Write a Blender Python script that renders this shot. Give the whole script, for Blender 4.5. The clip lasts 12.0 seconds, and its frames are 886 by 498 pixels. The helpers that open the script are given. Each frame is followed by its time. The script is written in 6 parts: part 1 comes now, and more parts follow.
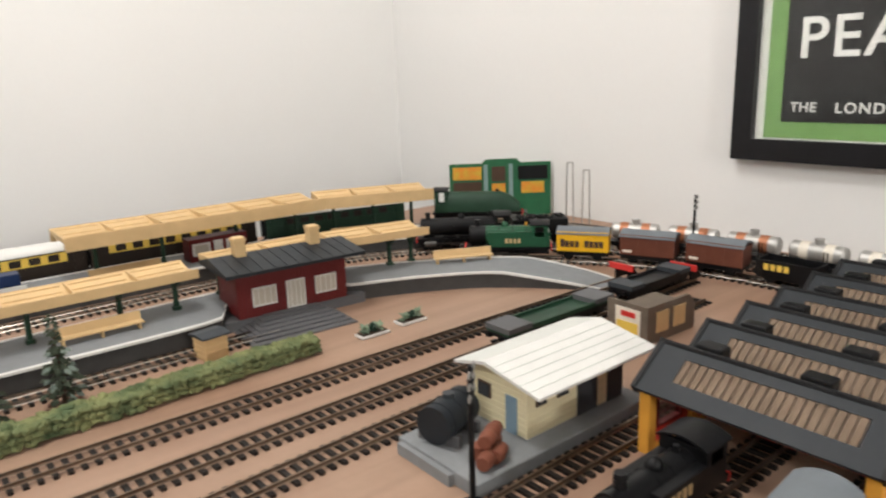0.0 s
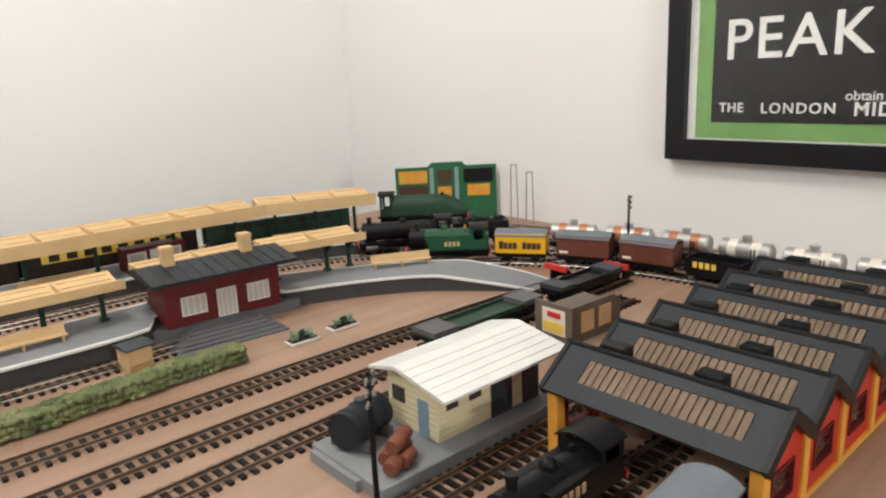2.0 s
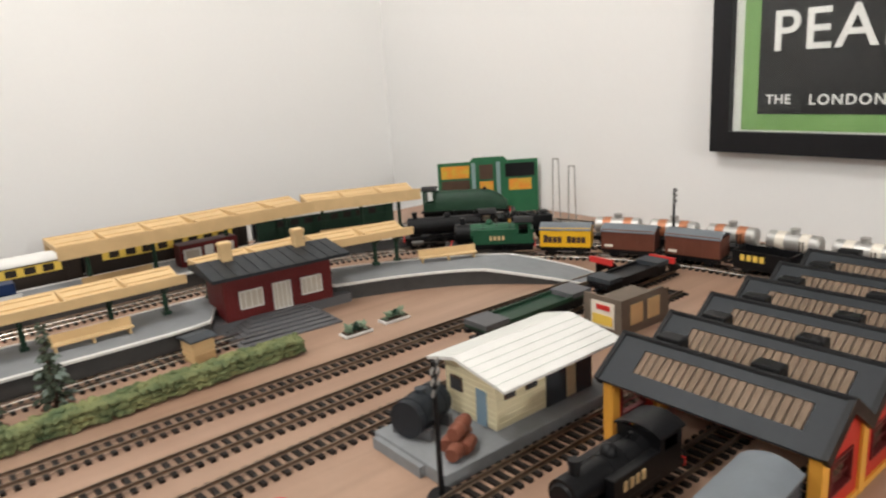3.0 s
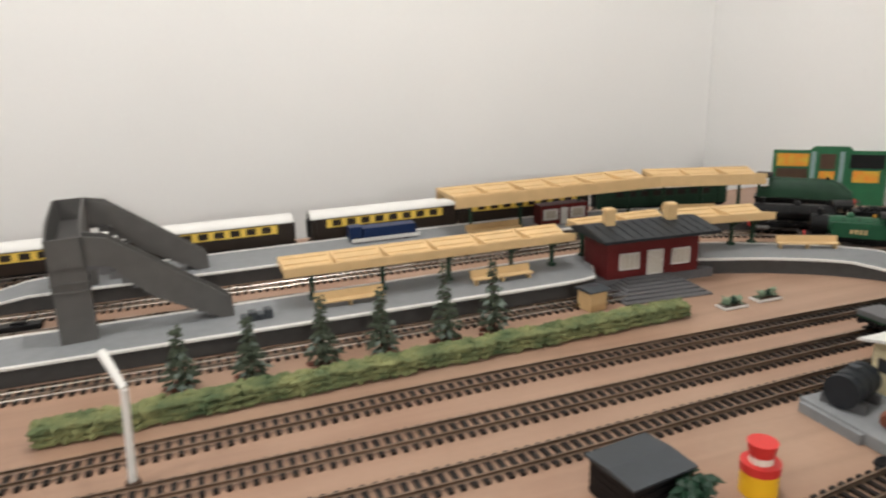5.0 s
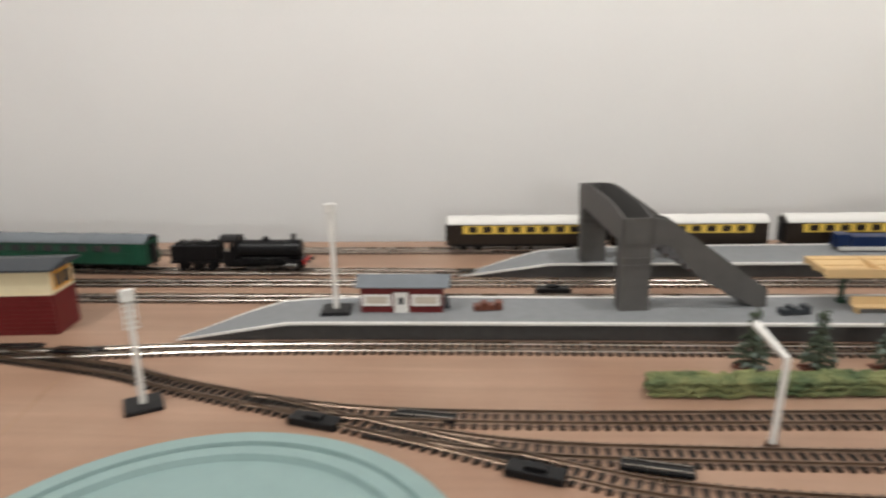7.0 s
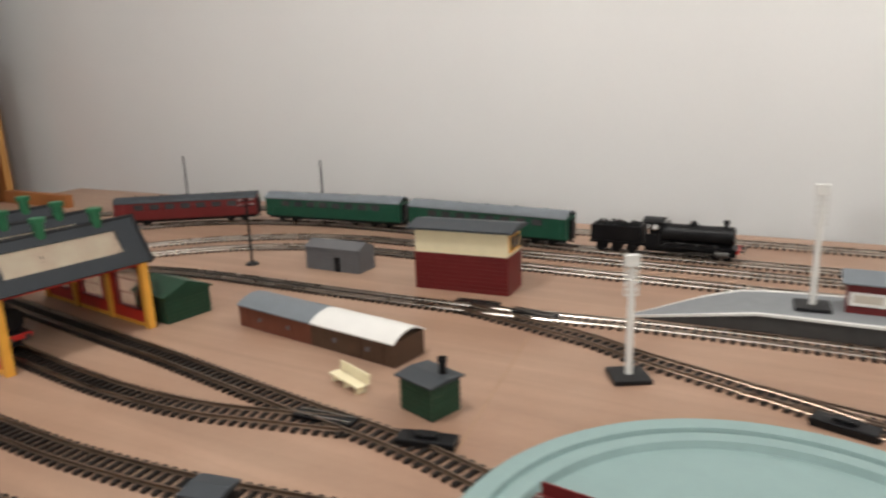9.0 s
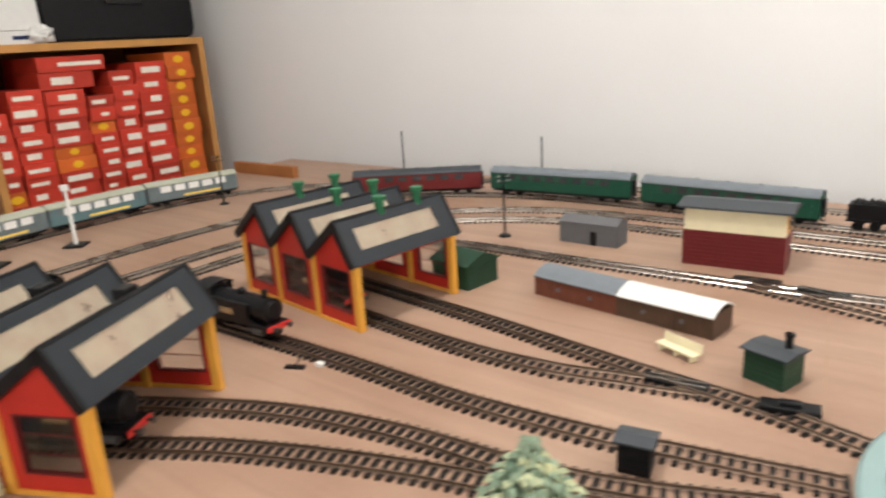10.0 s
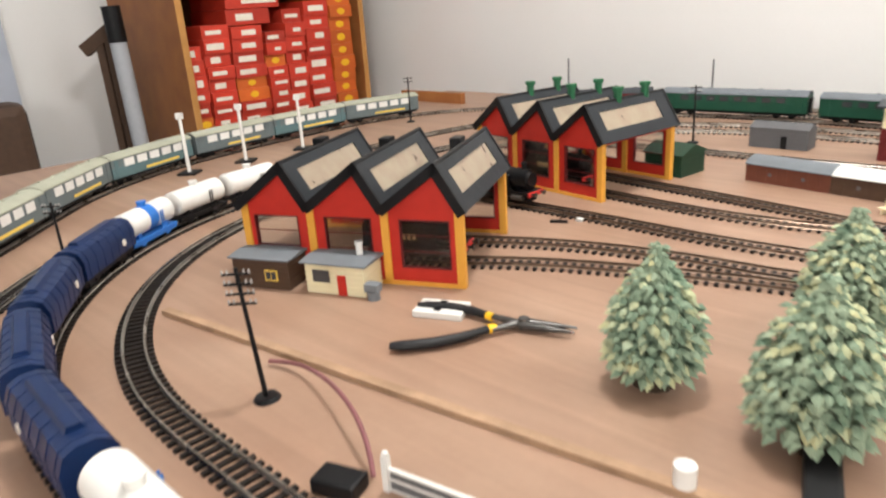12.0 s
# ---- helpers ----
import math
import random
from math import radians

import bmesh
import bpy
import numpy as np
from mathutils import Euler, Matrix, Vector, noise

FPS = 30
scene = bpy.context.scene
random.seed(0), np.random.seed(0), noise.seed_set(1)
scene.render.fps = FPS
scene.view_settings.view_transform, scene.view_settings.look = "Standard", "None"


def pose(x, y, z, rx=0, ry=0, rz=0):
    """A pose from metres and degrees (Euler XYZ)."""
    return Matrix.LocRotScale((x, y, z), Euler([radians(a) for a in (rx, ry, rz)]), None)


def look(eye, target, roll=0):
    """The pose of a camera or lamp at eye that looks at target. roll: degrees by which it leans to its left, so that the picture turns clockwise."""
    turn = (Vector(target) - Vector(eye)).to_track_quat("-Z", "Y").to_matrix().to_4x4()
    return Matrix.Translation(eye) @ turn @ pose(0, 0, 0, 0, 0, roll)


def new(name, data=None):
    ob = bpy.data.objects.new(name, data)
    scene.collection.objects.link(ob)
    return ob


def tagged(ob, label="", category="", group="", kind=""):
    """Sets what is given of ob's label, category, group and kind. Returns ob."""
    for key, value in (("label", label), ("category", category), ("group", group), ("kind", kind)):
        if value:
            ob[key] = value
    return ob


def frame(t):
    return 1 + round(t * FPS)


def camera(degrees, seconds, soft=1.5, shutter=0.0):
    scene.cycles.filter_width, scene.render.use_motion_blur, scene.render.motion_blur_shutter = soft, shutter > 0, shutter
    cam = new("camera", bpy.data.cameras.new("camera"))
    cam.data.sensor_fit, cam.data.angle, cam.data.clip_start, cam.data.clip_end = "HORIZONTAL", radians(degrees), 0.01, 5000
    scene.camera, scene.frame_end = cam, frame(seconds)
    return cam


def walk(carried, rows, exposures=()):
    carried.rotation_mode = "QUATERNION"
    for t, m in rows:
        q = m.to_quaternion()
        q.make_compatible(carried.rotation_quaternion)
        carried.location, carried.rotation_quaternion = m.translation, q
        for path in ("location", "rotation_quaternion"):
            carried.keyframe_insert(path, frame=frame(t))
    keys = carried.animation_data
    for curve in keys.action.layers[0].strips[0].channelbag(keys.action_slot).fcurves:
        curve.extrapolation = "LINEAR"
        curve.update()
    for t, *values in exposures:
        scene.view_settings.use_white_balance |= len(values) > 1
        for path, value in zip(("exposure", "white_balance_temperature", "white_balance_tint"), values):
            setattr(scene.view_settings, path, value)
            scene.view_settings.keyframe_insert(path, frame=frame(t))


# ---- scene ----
cam = camera(64.8, 12.0, soft=2.2, shutter=0.5)
PATH = [
    (0, (0.313, 0.305, 0.247), (1.529, 1.818, -0.237), -2.1),
    (0.5, (0.333, 0.291, 0.245), (1.603, 1.75, -0.262), -2.4),
    (1, (0.346, 0.284, 0.244), (1.632, 1.731, -0.257), -2.4),
    (1.5, (0.345, 0.276, 0.249), (1.638, 1.724, -0.233), -2.6),
    (2, (0.344, 0.276, 0.248), (1.623, 1.737, -0.233), -2.7),
    (2.5, (0.341, 0.274, 0.251), (1.596, 1.75, -0.241), -3.2),
    (2.7, (0.336, 0.274, 0.251), (1.574, 1.766, -0.243), -3.5),
    (4.5, (0.179, 0.298, 0.279), (1.028, 2.033, -0.239), -1.9),
    (5, (0.13, 0.289, 0.28), (0.77, 2.102, -0.27), -1.7),
    (5.5, (0.079, 0.286, 0.287), (0.569, 2.14, -0.279), -1.5),
    (6, (0.008, 0.288, 0.286), (0.301, 2.19, -0.259), -2.3),
    (6.5, (-0.064, 0.281, 0.285), (0.031, 2.205, -0.255), -2.6),
    (7, (-0.142, 0.269, 0.289), (-0.292, 2.192, -0.241), -1.4),
    (7.2, (-0.174, 0.257, 0.29), (-0.431, 2.163, -0.259), -2.0),
    (8.8, (-0.296, 0.254, 0.259), (-1.172, 1.979, -0.245), -2.4),
    (9, (-0.322, 0.252, 0.258), (-1.255, 1.95, -0.239), -2.2),
    (9.5, (-0.409, 0.167, 0.296), (-1.492, 1.755, -0.255), -2.6),
    (10, (-0.46, 0.094, 0.296), (-1.646, 1.597, -0.281), -3.5),
    (10.5, (-0.506, 0.026, 0.299), (-1.79, 1.446, -0.281), -4.3),
    (11, (-0.513, -0.034, 0.297), (-1.842, 1.336, -0.3), -4.3),
    (11.5, (-0.533, -0.094, 0.268), (-1.911, 1.203, -0.378), -4.6),
    (12, (-0.502, -0.16, 0.252), (-1.843, 1.165, -0.416), -3.9),
]
walk(cam, [(t, look(eye, target, roll)) for t, eye, target, roll in PATH],
    [(0, -0.18), (2.7, -0.21), (5, -0.34), (7.2, -0.50), (9, -0.43), (9.6, -0.13), (10.5, 0.18), (12, 0.27)])

# ---- light ----
world = bpy.data.worlds.new("room_world")
scene.world = world
world.use_nodes = True
world.node_tree.nodes["Background"].inputs[0].default_value = (0.9, 0.93, 1.0, 1)
world.node_tree.nodes["Background"].inputs[1].default_value = 0.05


# Added unseen lamps: right overhead, left overhead for brightness, low south from shadows.
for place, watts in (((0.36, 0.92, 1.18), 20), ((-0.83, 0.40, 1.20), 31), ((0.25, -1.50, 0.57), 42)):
    bulb = bpy.data.lights.new("unseen_lamp", "POINT")
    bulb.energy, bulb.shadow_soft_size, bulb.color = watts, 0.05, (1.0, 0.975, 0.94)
    new("unseen_lamp", bulb).location = place


# ---- materials ----
def mat(name, colour, rough=0.6, metal=0.0, vary=0.12, scale=60.0, bump=0.15, fine=400.0, second=None, jitter=0.0, glass=0.0, spec=0.28):
    m = bpy.data.materials.new(name)
    m.use_nodes = True
    nt = m.node_tree
    b = nt.nodes["Principled BSDF"]
    tc = nt.nodes.new("ShaderNodeTexCoord")
    n1 = nt.nodes.new("ShaderNodeTexNoise")
    n1.inputs["Scale"].default_value, n1.inputs["Detail"].default_value = scale, 4
    n2 = nt.nodes.new("ShaderNodeTexNoise")
    n2.inputs["Scale"].default_value, n2.inputs["Detail"].default_value = fine, 3
    for n in (n1, n2):
        nt.links.new(tc.outputs["Object"], n.inputs["Vector"])
    ramp = nt.nodes.new("ShaderNodeMapRange")
    ramp.inputs[1].default_value, ramp.inputs[2].default_value = 0.32, 0.68
    nt.links.new(n1.outputs[0], ramp.inputs[0])
    mix = nt.nodes.new("ShaderNodeMix")
    mix.data_type = "RGBA"
    dark = second or tuple(c * (1 - vary) for c in colour)
    mix.inputs[6].default_value, mix.inputs[7].default_value = (*dark, 1), (*colour, 1)
    nt.links.new(ramp.outputs[0], mix.inputs[0])
    hsv = nt.nodes.new("ShaderNodeHueSaturation")
    nt.links.new(mix.outputs[2], hsv.inputs["Color"])
    val = nt.nodes.new("ShaderNodeMath")
    val.operation = "MULTIPLY_ADD"
    val.inputs[1].default_value, val.inputs[2].default_value = vary * 0.8, 1 - vary * 0.4
    nt.links.new(n2.outputs[0], val.inputs[0])
    last = val
    if jitter:
        info = nt.nodes.new("ShaderNodeObjectInfo")
        j = nt.nodes.new("ShaderNodeMath")
        j.operation = "MULTIPLY_ADD"
        j.inputs[1].default_value, j.inputs[2].default_value = jitter, 1 - jitter / 2
        nt.links.new(info.outputs["Random"], j.inputs[0])
        last = nt.nodes.new("ShaderNodeMath")
        last.operation = "MULTIPLY"
        nt.links.new(j.outputs[0], last.inputs[0])
        nt.links.new(val.outputs[0], last.inputs[1])
    nt.links.new(last.outputs[0], hsv.inputs["Value"])
    nt.links.new(hsv.outputs[0], b.inputs["Base Color"])
    rr = nt.nodes.new("ShaderNodeMath")
    rr.operation = "MULTIPLY_ADD"
    rr.inputs[1].default_value, rr.inputs[2].default_value = 0.2, max(rough - 0.1, 0.02)
    nt.links.new(n1.outputs[0], rr.inputs[0])
    nt.links.new(rr.outputs[0], b.inputs["Roughness"])
    b.inputs["Metallic"].default_value = metal
    b.inputs["Specular IOR Level"].default_value = spec
    if glass:
        b.inputs["Transmission Weight"].default_value = glass
        b.inputs["IOR"].default_value = 1.3
    if bump:
        bp = nt.nodes.new("ShaderNodeBump")
        bp.inputs["Strength"].default_value, bp.inputs["Distance"].default_value = bump, 0.0006
        nt.links.new(n2.outputs[0], bp.inputs["Height"])
        nt.links.new(bp.outputs[0], b.inputs["Normal"])
    return m


WALL = mat("wall_paint", (0.83, 0.825, 0.81), 0.75, vary=0.03, scale=2.5, bump=0.08, fine=120)
PLY = mat("plywood", (0.375, 0.246, 0.175), 0.45, vary=0.14, scale=6.5, bump=0.10, fine=160, second=(0.305, 0.182, 0.123))
nt = PLY.node_tree
grain_map = nt.nodes.new("ShaderNodeMapping")
grain_map.inputs["Scale"].default_value = (2.0, 34.0, 1.0)
nt.links.new(nt.nodes["Texture Coordinate"].outputs["Object"], grain_map.inputs["Vector"])
grain = nt.nodes.new("ShaderNodeTexNoise")
grain.inputs["Scale"].default_value, grain.inputs["Detail"].default_value, grain.inputs["Distortion"].default_value = 1.6, 6, 0.6
nt.links.new(grain_map.outputs[0], grain.inputs["Vector"])
streak = nt.nodes.new("ShaderNodeMapRange")
streak.inputs[1].default_value, streak.inputs[2].default_value, streak.inputs[3].default_value, streak.inputs[4].default_value = 0.3, 0.72, 0.87, 1.07
nt.links.new(grain.outputs[0], streak.inputs[0])
hue = nt.nodes["Hue/Saturation/Value"]
tone = nt.nodes.new("ShaderNodeMath")
tone.operation = "MULTIPLY"
nt.links.new(hue.inputs["Value"].links[0].from_socket, tone.inputs[0])
nt.links.new(streak.outputs[0], tone.inputs[1])
nt.links.new(tone.outputs[0], hue.inputs["Value"])
PLY_EDGE = mat("board_edge", (0.42, 0.27, 0.17), 0.7, vary=0.3, scale=40)
CARPET = mat("carpet", (0.20, 0.17, 0.15), 0.95, vary=0.3, scale=30, fine=300)
SLEEPER = mat("sleeper_plastic", (0.013, 0.009, 0.007), 0.6, vary=0.35, jitter=0.5)
RAIL = mat("rail_steel", (0.48, 0.44, 0.39), 0.28, metal=1.0, vary=0.35, scale=25)
RAIL_OLD = mat("rail_tarnished", (0.26, 0.19, 0.14), 0.32, metal=0.85, vary=0.35, scale=25)
BLACK = mat("black_plastic", (0.008, 0.008, 0.009), 0.42, vary=0.3, spec=0.2)
SOOT = mat("black_paint", (0.007, 0.007, 0.008), 0.38, vary=0.3, spec=0.2)
DGREY = mat("dark_grey_paint", (0.045, 0.052, 0.060), 0.5, vary=0.15, scale=90)
SLATE = mat("slate_plastic", (0.017, 0.021, 0.026), 0.5, vary=0.18, scale=110)
ROOFGREY = mat("roof_grey", (0.17, 0.19, 0.21), 0.6, vary=0.12)
HUTWALL = mat("weathered_plank", (0.17, 0.135, 0.105), 0.75, vary=0.2)
MIDGREY = mat("grey_plastic", (0.12, 0.12, 0.125), 0.6, vary=0.12)
STONE = mat("platform_grey", (0.23, 0.24, 0.25), 0.75, vary=0.12, scale=90, bump=0.3)
BRIDGEGREY = mat("bridge_grey", (0.105, 0.101, 0.097), 0.6, vary=0.15)
WHITE = mat("white_plastic", (0.72, 0.71, 0.68), 0.45, vary=0.05)
DOORBLUE = mat("door_blue", (0.22, 0.32, 0.40), 0.5, vary=0.1)
BARREL = mat("barrel_brown", (0.22, 0.075, 0.045), 0.6, vary=0.25)
TUBEGREY = mat("tube_grey", (0.42, 0.44, 0.47), 0.5, vary=0.08)
SLATEGREY = mat("unit_slate", (0.13, 0.16, 0.165), 0.5, vary=0.15)
OLIVE = mat("unit_roof_olive", (0.40, 0.41, 0.32), 0.55, vary=0.12)
CREAM = mat("cream_plastic", (0.78, 0.70, 0.47), 0.5, vary=0.08)
TAN = mat("tan_plastic", (0.66, 0.46, 0.235), 0.55, vary=0.1)
RED = mat("red_plastic", (0.50, 0.030, 0.020), 0.38, vary=0.12)
MAROON = mat("maroon_plastic", (0.14, 0.017, 0.017), 0.45, vary=0.15)
BRIGHTRED = mat("bright_red", (0.62, 0.04, 0.035), 0.4, vary=0.1)
AMBER = mat("amber_plastic", (0.74, 0.36, 0.055), 0.45, vary=0.1)
GREEN = mat("loco_green", (0.018, 0.085, 0.042), 0.35, vary=0.15)
DGREEN = mat("dark_green", (0.016, 0.050, 0.028), 0.45, vary=0.2)
CGREEN = mat("coach_green", (0.013, 0.070, 0.042), 0.4, vary=0.15)
BROWN = mat("bauxite_brown", (0.15, 0.050, 0.030), 0.55, vary=0.15)
DBROWN = mat("dark_brown", (0.085, 0.048, 0.030), 0.6, vary=0.2)
YELLOW = mat("van_yellow", (0.83, 0.47, 0.02), 0.42, vary=0.06)
PYELLOW = mat("pullman_yellow", (0.80, 0.55, 0.10), 0.45, vary=0.06)
UMBER = mat("pullman_umber", (0.025, 0.017, 0.012), 0.4, vary=0.2)
BLUE = mat("wagon_blue", (0.007, 0.022, 0.080), 0.38, vary=0.15)
BBLUE = mat("bright_blue", (0.03, 0.17, 0.55), 0.38, vary=0.1)
SILVER = mat("silver_paint", (0.46, 0.45, 0.43), 0.38, metal=0.55, vary=0.1)
COPPER = mat("copper_band", (0.45, 0.18, 0.09), 0.4, metal=0.3, vary=0.15)
MUDARK = mat("unit_bluegreen", (0.10, 0.17, 0.18), 0.45, vary=0.12)
TURQ = mat("turntable_green", (0.24, 0.34, 0.33), 0.5, vary=0.06)
GLASSY = mat("window_pane", (0.55, 0.50, 0.42), 0.15, vary=0.1, bump=0, spec=0.8)
DARKGLASS = mat("dark_pane", (0.05, 0.055, 0.06), 0.12, vary=0.1, bump=0, spec=0.8)
CLEAR = mat("clear_pane", (0.86, 0.86, 0.84), 0.06, vary=0.04, bump=0, glass=1.0)
RIBBED = mat("ribbed_glazing", (0.66, 0.58, 0.44), 0.3, vary=0.12, scale=45, second=(0.55, 0.42, 0.32), glass=0.55)
FILM = mat("clear_film", (0.80, 0.76, 0.70), 0.45, vary=0.1, bump=0, glass=1.0, spec=0.05)
FILM.node_tree.nodes["Principled BSDF"].inputs["IOR"].default_value = 1.04
RIBCLEAR = mat("dull_rib", (0.33, 0.245, 0.18), 0.7, vary=0.2, scale=45, bump=0, glass=0.35, spec=0.05)
RIBCLEAR.node_tree.nodes["Principled BSDF"].inputs["IOR"].default_value = 1.06
LEAF = mat("tree_needles", (0.30, 0.37, 0.26), 0.85, vary=0.35, scale=60, second=(0.12, 0.19, 0.13))
LEAFTIP = mat("needle_tips", (0.50, 0.49, 0.27), 0.85, vary=0.3, scale=60, second=(0.34, 0.42, 0.30))
HEDGE = mat("hedge_foam", (0.23, 0.24, 0.105), 0.9, vary=0.4, scale=45, second=(0.07, 0.105, 0.05), bump=0.6)
FIR = mat("fir_dark", (0.060, 0.076, 0.050), 0.85, vary=0.3, scale=100)
FIRTIP = mat("fir_frost", (0.16, 0.20, 0.17), 0.85, vary=0.3, scale=100)
BARK = mat("bark", (0.07, 0.045, 0.03), 0.85, vary=0.3)
OAK = mat("bookcase_wood", (0.34, 0.135, 0.042), 0.5, vary=0.3, scale=14, second=(0.25, 0.09, 0.028))
OAKEDGE = mat("wood_edge", (0.55, 0.27, 0.08), 0.5, vary=0.2, scale=14)
BOXRED = mat("box_red", (0.54, 0.045, 0.024), 0.45, vary=0.2, scale=22, jitter=0.5)
BOXORANGE = mat("box_orange", (0.62, 0.13, 0.025), 0.45, vary=0.15, scale=22, jitter=0.3)
LABEL = mat("label_white", (0.82, 0.76, 0.66), 0.5, vary=0.1)
POSTERGREEN = mat("poster_green", (0.20, 0.37, 0.13), 0.6, vary=0.12, scale=12)
POSTERDARK = mat("poster_dark", (0.028, 0.028, 0.030), 0.35, vary=0.3, scale=9)
FRAMEBLACK = mat("frame_black", (0.012, 0.012, 0.014), 0.35, vary=0.2)
MOUNT = mat("mount_card", (0.74, 0.76, 0.72), 0.7, vary=0.04)
INK = mat("lettering_white", (0.80, 0.80, 0.78), 0.6, vary=0.03, bump=0)
RUBBER = mat("grip_black", (0.012, 0.012, 0.013), 0.45, vary=0.2)
STEEL = mat("tool_steel", (0.12, 0.115, 0.11), 0.35, metal=0.8, vary=0.2)
LAVA = mat("sign_orange", (0.75, 0.22, 0.03), 0.5, vary=0.4, scale=60, second=(0.60, 0.40, 0.05))
# Platform grey darkened: the shade on the side faces is in the colour.
PLATSHADE = mat("platform_side_shade", (0.060, 0.058, 0.056), 0.7, vary=0.2, scale=90, bump=0.4)
CABLE = mat("cable_mauve", (0.22, 0.085, 0.09), 0.5, vary=0.15)
SIGNGREEN = mat("sign_green", (0.024, 0.135, 0.060), 0.45, vary=0.15)
COAL = mat("coal", (0.012, 0.012, 0.012), 0.55, vary=0.4, scale=200, bump=1.0)


# ---- mesh helpers ----
def box(bm, x0, x1, y0, y1, z0, z1, m=None, bevel=0.0):
    v = [bm.verts.new(p) for p in ((x0, y0, z0), (x1, y0, z0), (x1, y1, z0), (x0, y1, z0), (x0, y0, z1), (x1, y0, z1), (x1, y1, z1), (x0, y1, z1))]
    f = [bm.faces.new([v[i] for i in q]) for q in ((3, 2, 1, 0), (4, 5, 6, 7), (0, 1, 5, 4), (1, 2, 6, 5), (2, 3, 7, 6), (3, 0, 4, 7))]
    if bevel:
        out = bmesh.ops.bevel(bm, geom=list({e for q in f for e in q.edges}), offset=bevel, segments=2, affect="EDGES", profile=0.6)
        v = list({w for q in out["faces"] for w in q.verts} | {w for w in v if w.is_valid})
    if m is not None:
        bmesh.ops.transform(bm, matrix=m, verts=v)
    return v


def cyl(bm, p, q, r0, r1=None, n=14, caps=True):
    p, q = Vector(p), Vector(q)
    r1 = r0 if r1 is None else r1
    rot = (q - p).to_track_quat("Z", "Y").to_matrix().to_4x4()
    m = Matrix.Translation((p + q) / 2) @ rot
    return bmesh.ops.create_cone(bm, cap_ends=caps, segments=n, radius1=r0, radius2=r1, depth=(q - p).length, matrix=m)["verts"]


def ball(bm, c, r, n=8, squash=1.0):
    return bmesh.ops.create_uvsphere(bm, u_segments=n + 4, v_segments=n, radius=r, matrix=Matrix.Translation(c) @ Matrix.Diagonal((1, 1, squash, 1)))["verts"]


def prism(bm, profile, a, b, axis="x"):
    """A closed outline, extruded from a to b along an axis; the outline is given in the other two."""
    put = {"x": lambda s, p: (s, p[0], p[1]), "y": lambda s, p: (p[0], s, p[1]), "z": lambda s, p: (p[0], p[1], s)}[axis]
    lo = [bm.verts.new(put(a, p)) for p in profile]
    hi = [bm.verts.new(put(b, p)) for p in profile]
    n = len(profile)
    fs = [bm.faces.new(lo[::-1]), bm.faces.new(hi)] + [bm.faces.new((lo[i], lo[(i + 1) % n], hi[(i + 1) % n], hi[i])) for i in range(n)]
    bmesh.ops.recalc_face_normals(bm, faces=fs)
    return lo + hi


def mesh_of(name, bm, material, smooth=None):
    me = bpy.data.meshes.new(name)
    bm.to_mesh(me)
    bm.free()
    me.materials.append(material)
    if smooth:
        me.polygons.foreach_set("use_smooth", [True] * len(me.polygons))
        me.set_sharp_from_angle(angle=radians(smooth))
    return me


def part(name, bm, material, parent, label="", smooth=None):
    ob = new(name, mesh_of(name, bm, material, smooth))
    ob.parent = parent
    if label:
        ob["label"] = label
    return ob


def boxes(name, rows, material, parent, label="", bevel=0.0):
    bm = bmesh.new()
    for r in rows:
        box(bm, *r, bevel=bevel)
    return part(name, bm, material, parent, label)


def thing(name, label, category, m=None, group="", kind=""):
    ob = tagged(new(name), label, category, group, kind)
    ob.matrix_basis = m or Matrix()
    return ob


def solid(name, bm, material, label, category, m=None, group="", kind="", smooth=None):
    ob = tagged(new(name, mesh_of(name, bm, material, smooth)), label, category, group, kind)
    ob.matrix_basis = m or Matrix()
    return ob


def structure(name, rows, material, label, category):
    bm = bmesh.new()
    for r in rows:
        box(bm, *r)
    return solid(name, bm, material, label, category, kind="structure")


def arc_profile(w, z0, rise, thick, n=8):
    """A cambered roof's outline, w wide."""
    up = [(-w / 2 + w * i / n, z0 + rise * math.sin(math.pi * i / n) ** 0.8) for i in range(n + 1)]
    return up + [(x, z - thick) for x, z in reversed(up)]


def text(body, size, material, m, parent, name="lettering", bold=0.0, spacing=1.0):
    cu = bpy.data.curves.new(name, "FONT")
    cu.body, cu.size, cu.extrude, cu.offset, cu.space_character = body, size, 0.0004, bold, spacing
    tmp = bpy.data.objects.new(name, cu)
    me = bpy.data.meshes.new_from_object(tmp)
    bpy.data.objects.remove(tmp)
    me.materials.append(material)
    ob = new(name, me)
    ob.parent = parent
    ob.matrix_basis = m
    return ob


# ---- room ----
WX, WY, LX, FY = 1.24, 1.60, -3.02, -2.3
structure("floor", [(LX, WX, FY, WY, -0.95, -0.90)], CARPET, "brown carpeted floor of the railway room", "floor")
structure("ceiling", [(LX, WX, FY, WY, 1.50, 1.55)], WALL, "plain white painted ceiling above the layout", "ceiling")
structure("wall_north", [(LX - 0.1, WX + 0.1, WY, WY + 0.1, -0.90, 1.50)], WALL, "off-white painted plaster wall behind the layout", "wall")
structure("wall_east", [(WX, WX + 0.1, FY, WY, -0.90, 1.50)], WALL, "off-white painted wall with the framed poster", "wall")
structure("wall_west", [(LX - 0.1, LX, FY, WY, -0.90, 1.50)], WALL, "off-white painted wall behind the bookcase", "wall")
structure("wall_south", [(LX - 0.1, WX + 0.1, FY - 0.1, FY, -0.90, 1.50)], WALL, "off-white painted wall facing the layout", "wall")
BX, BY, BF = -1.98, 1.365, -0.27
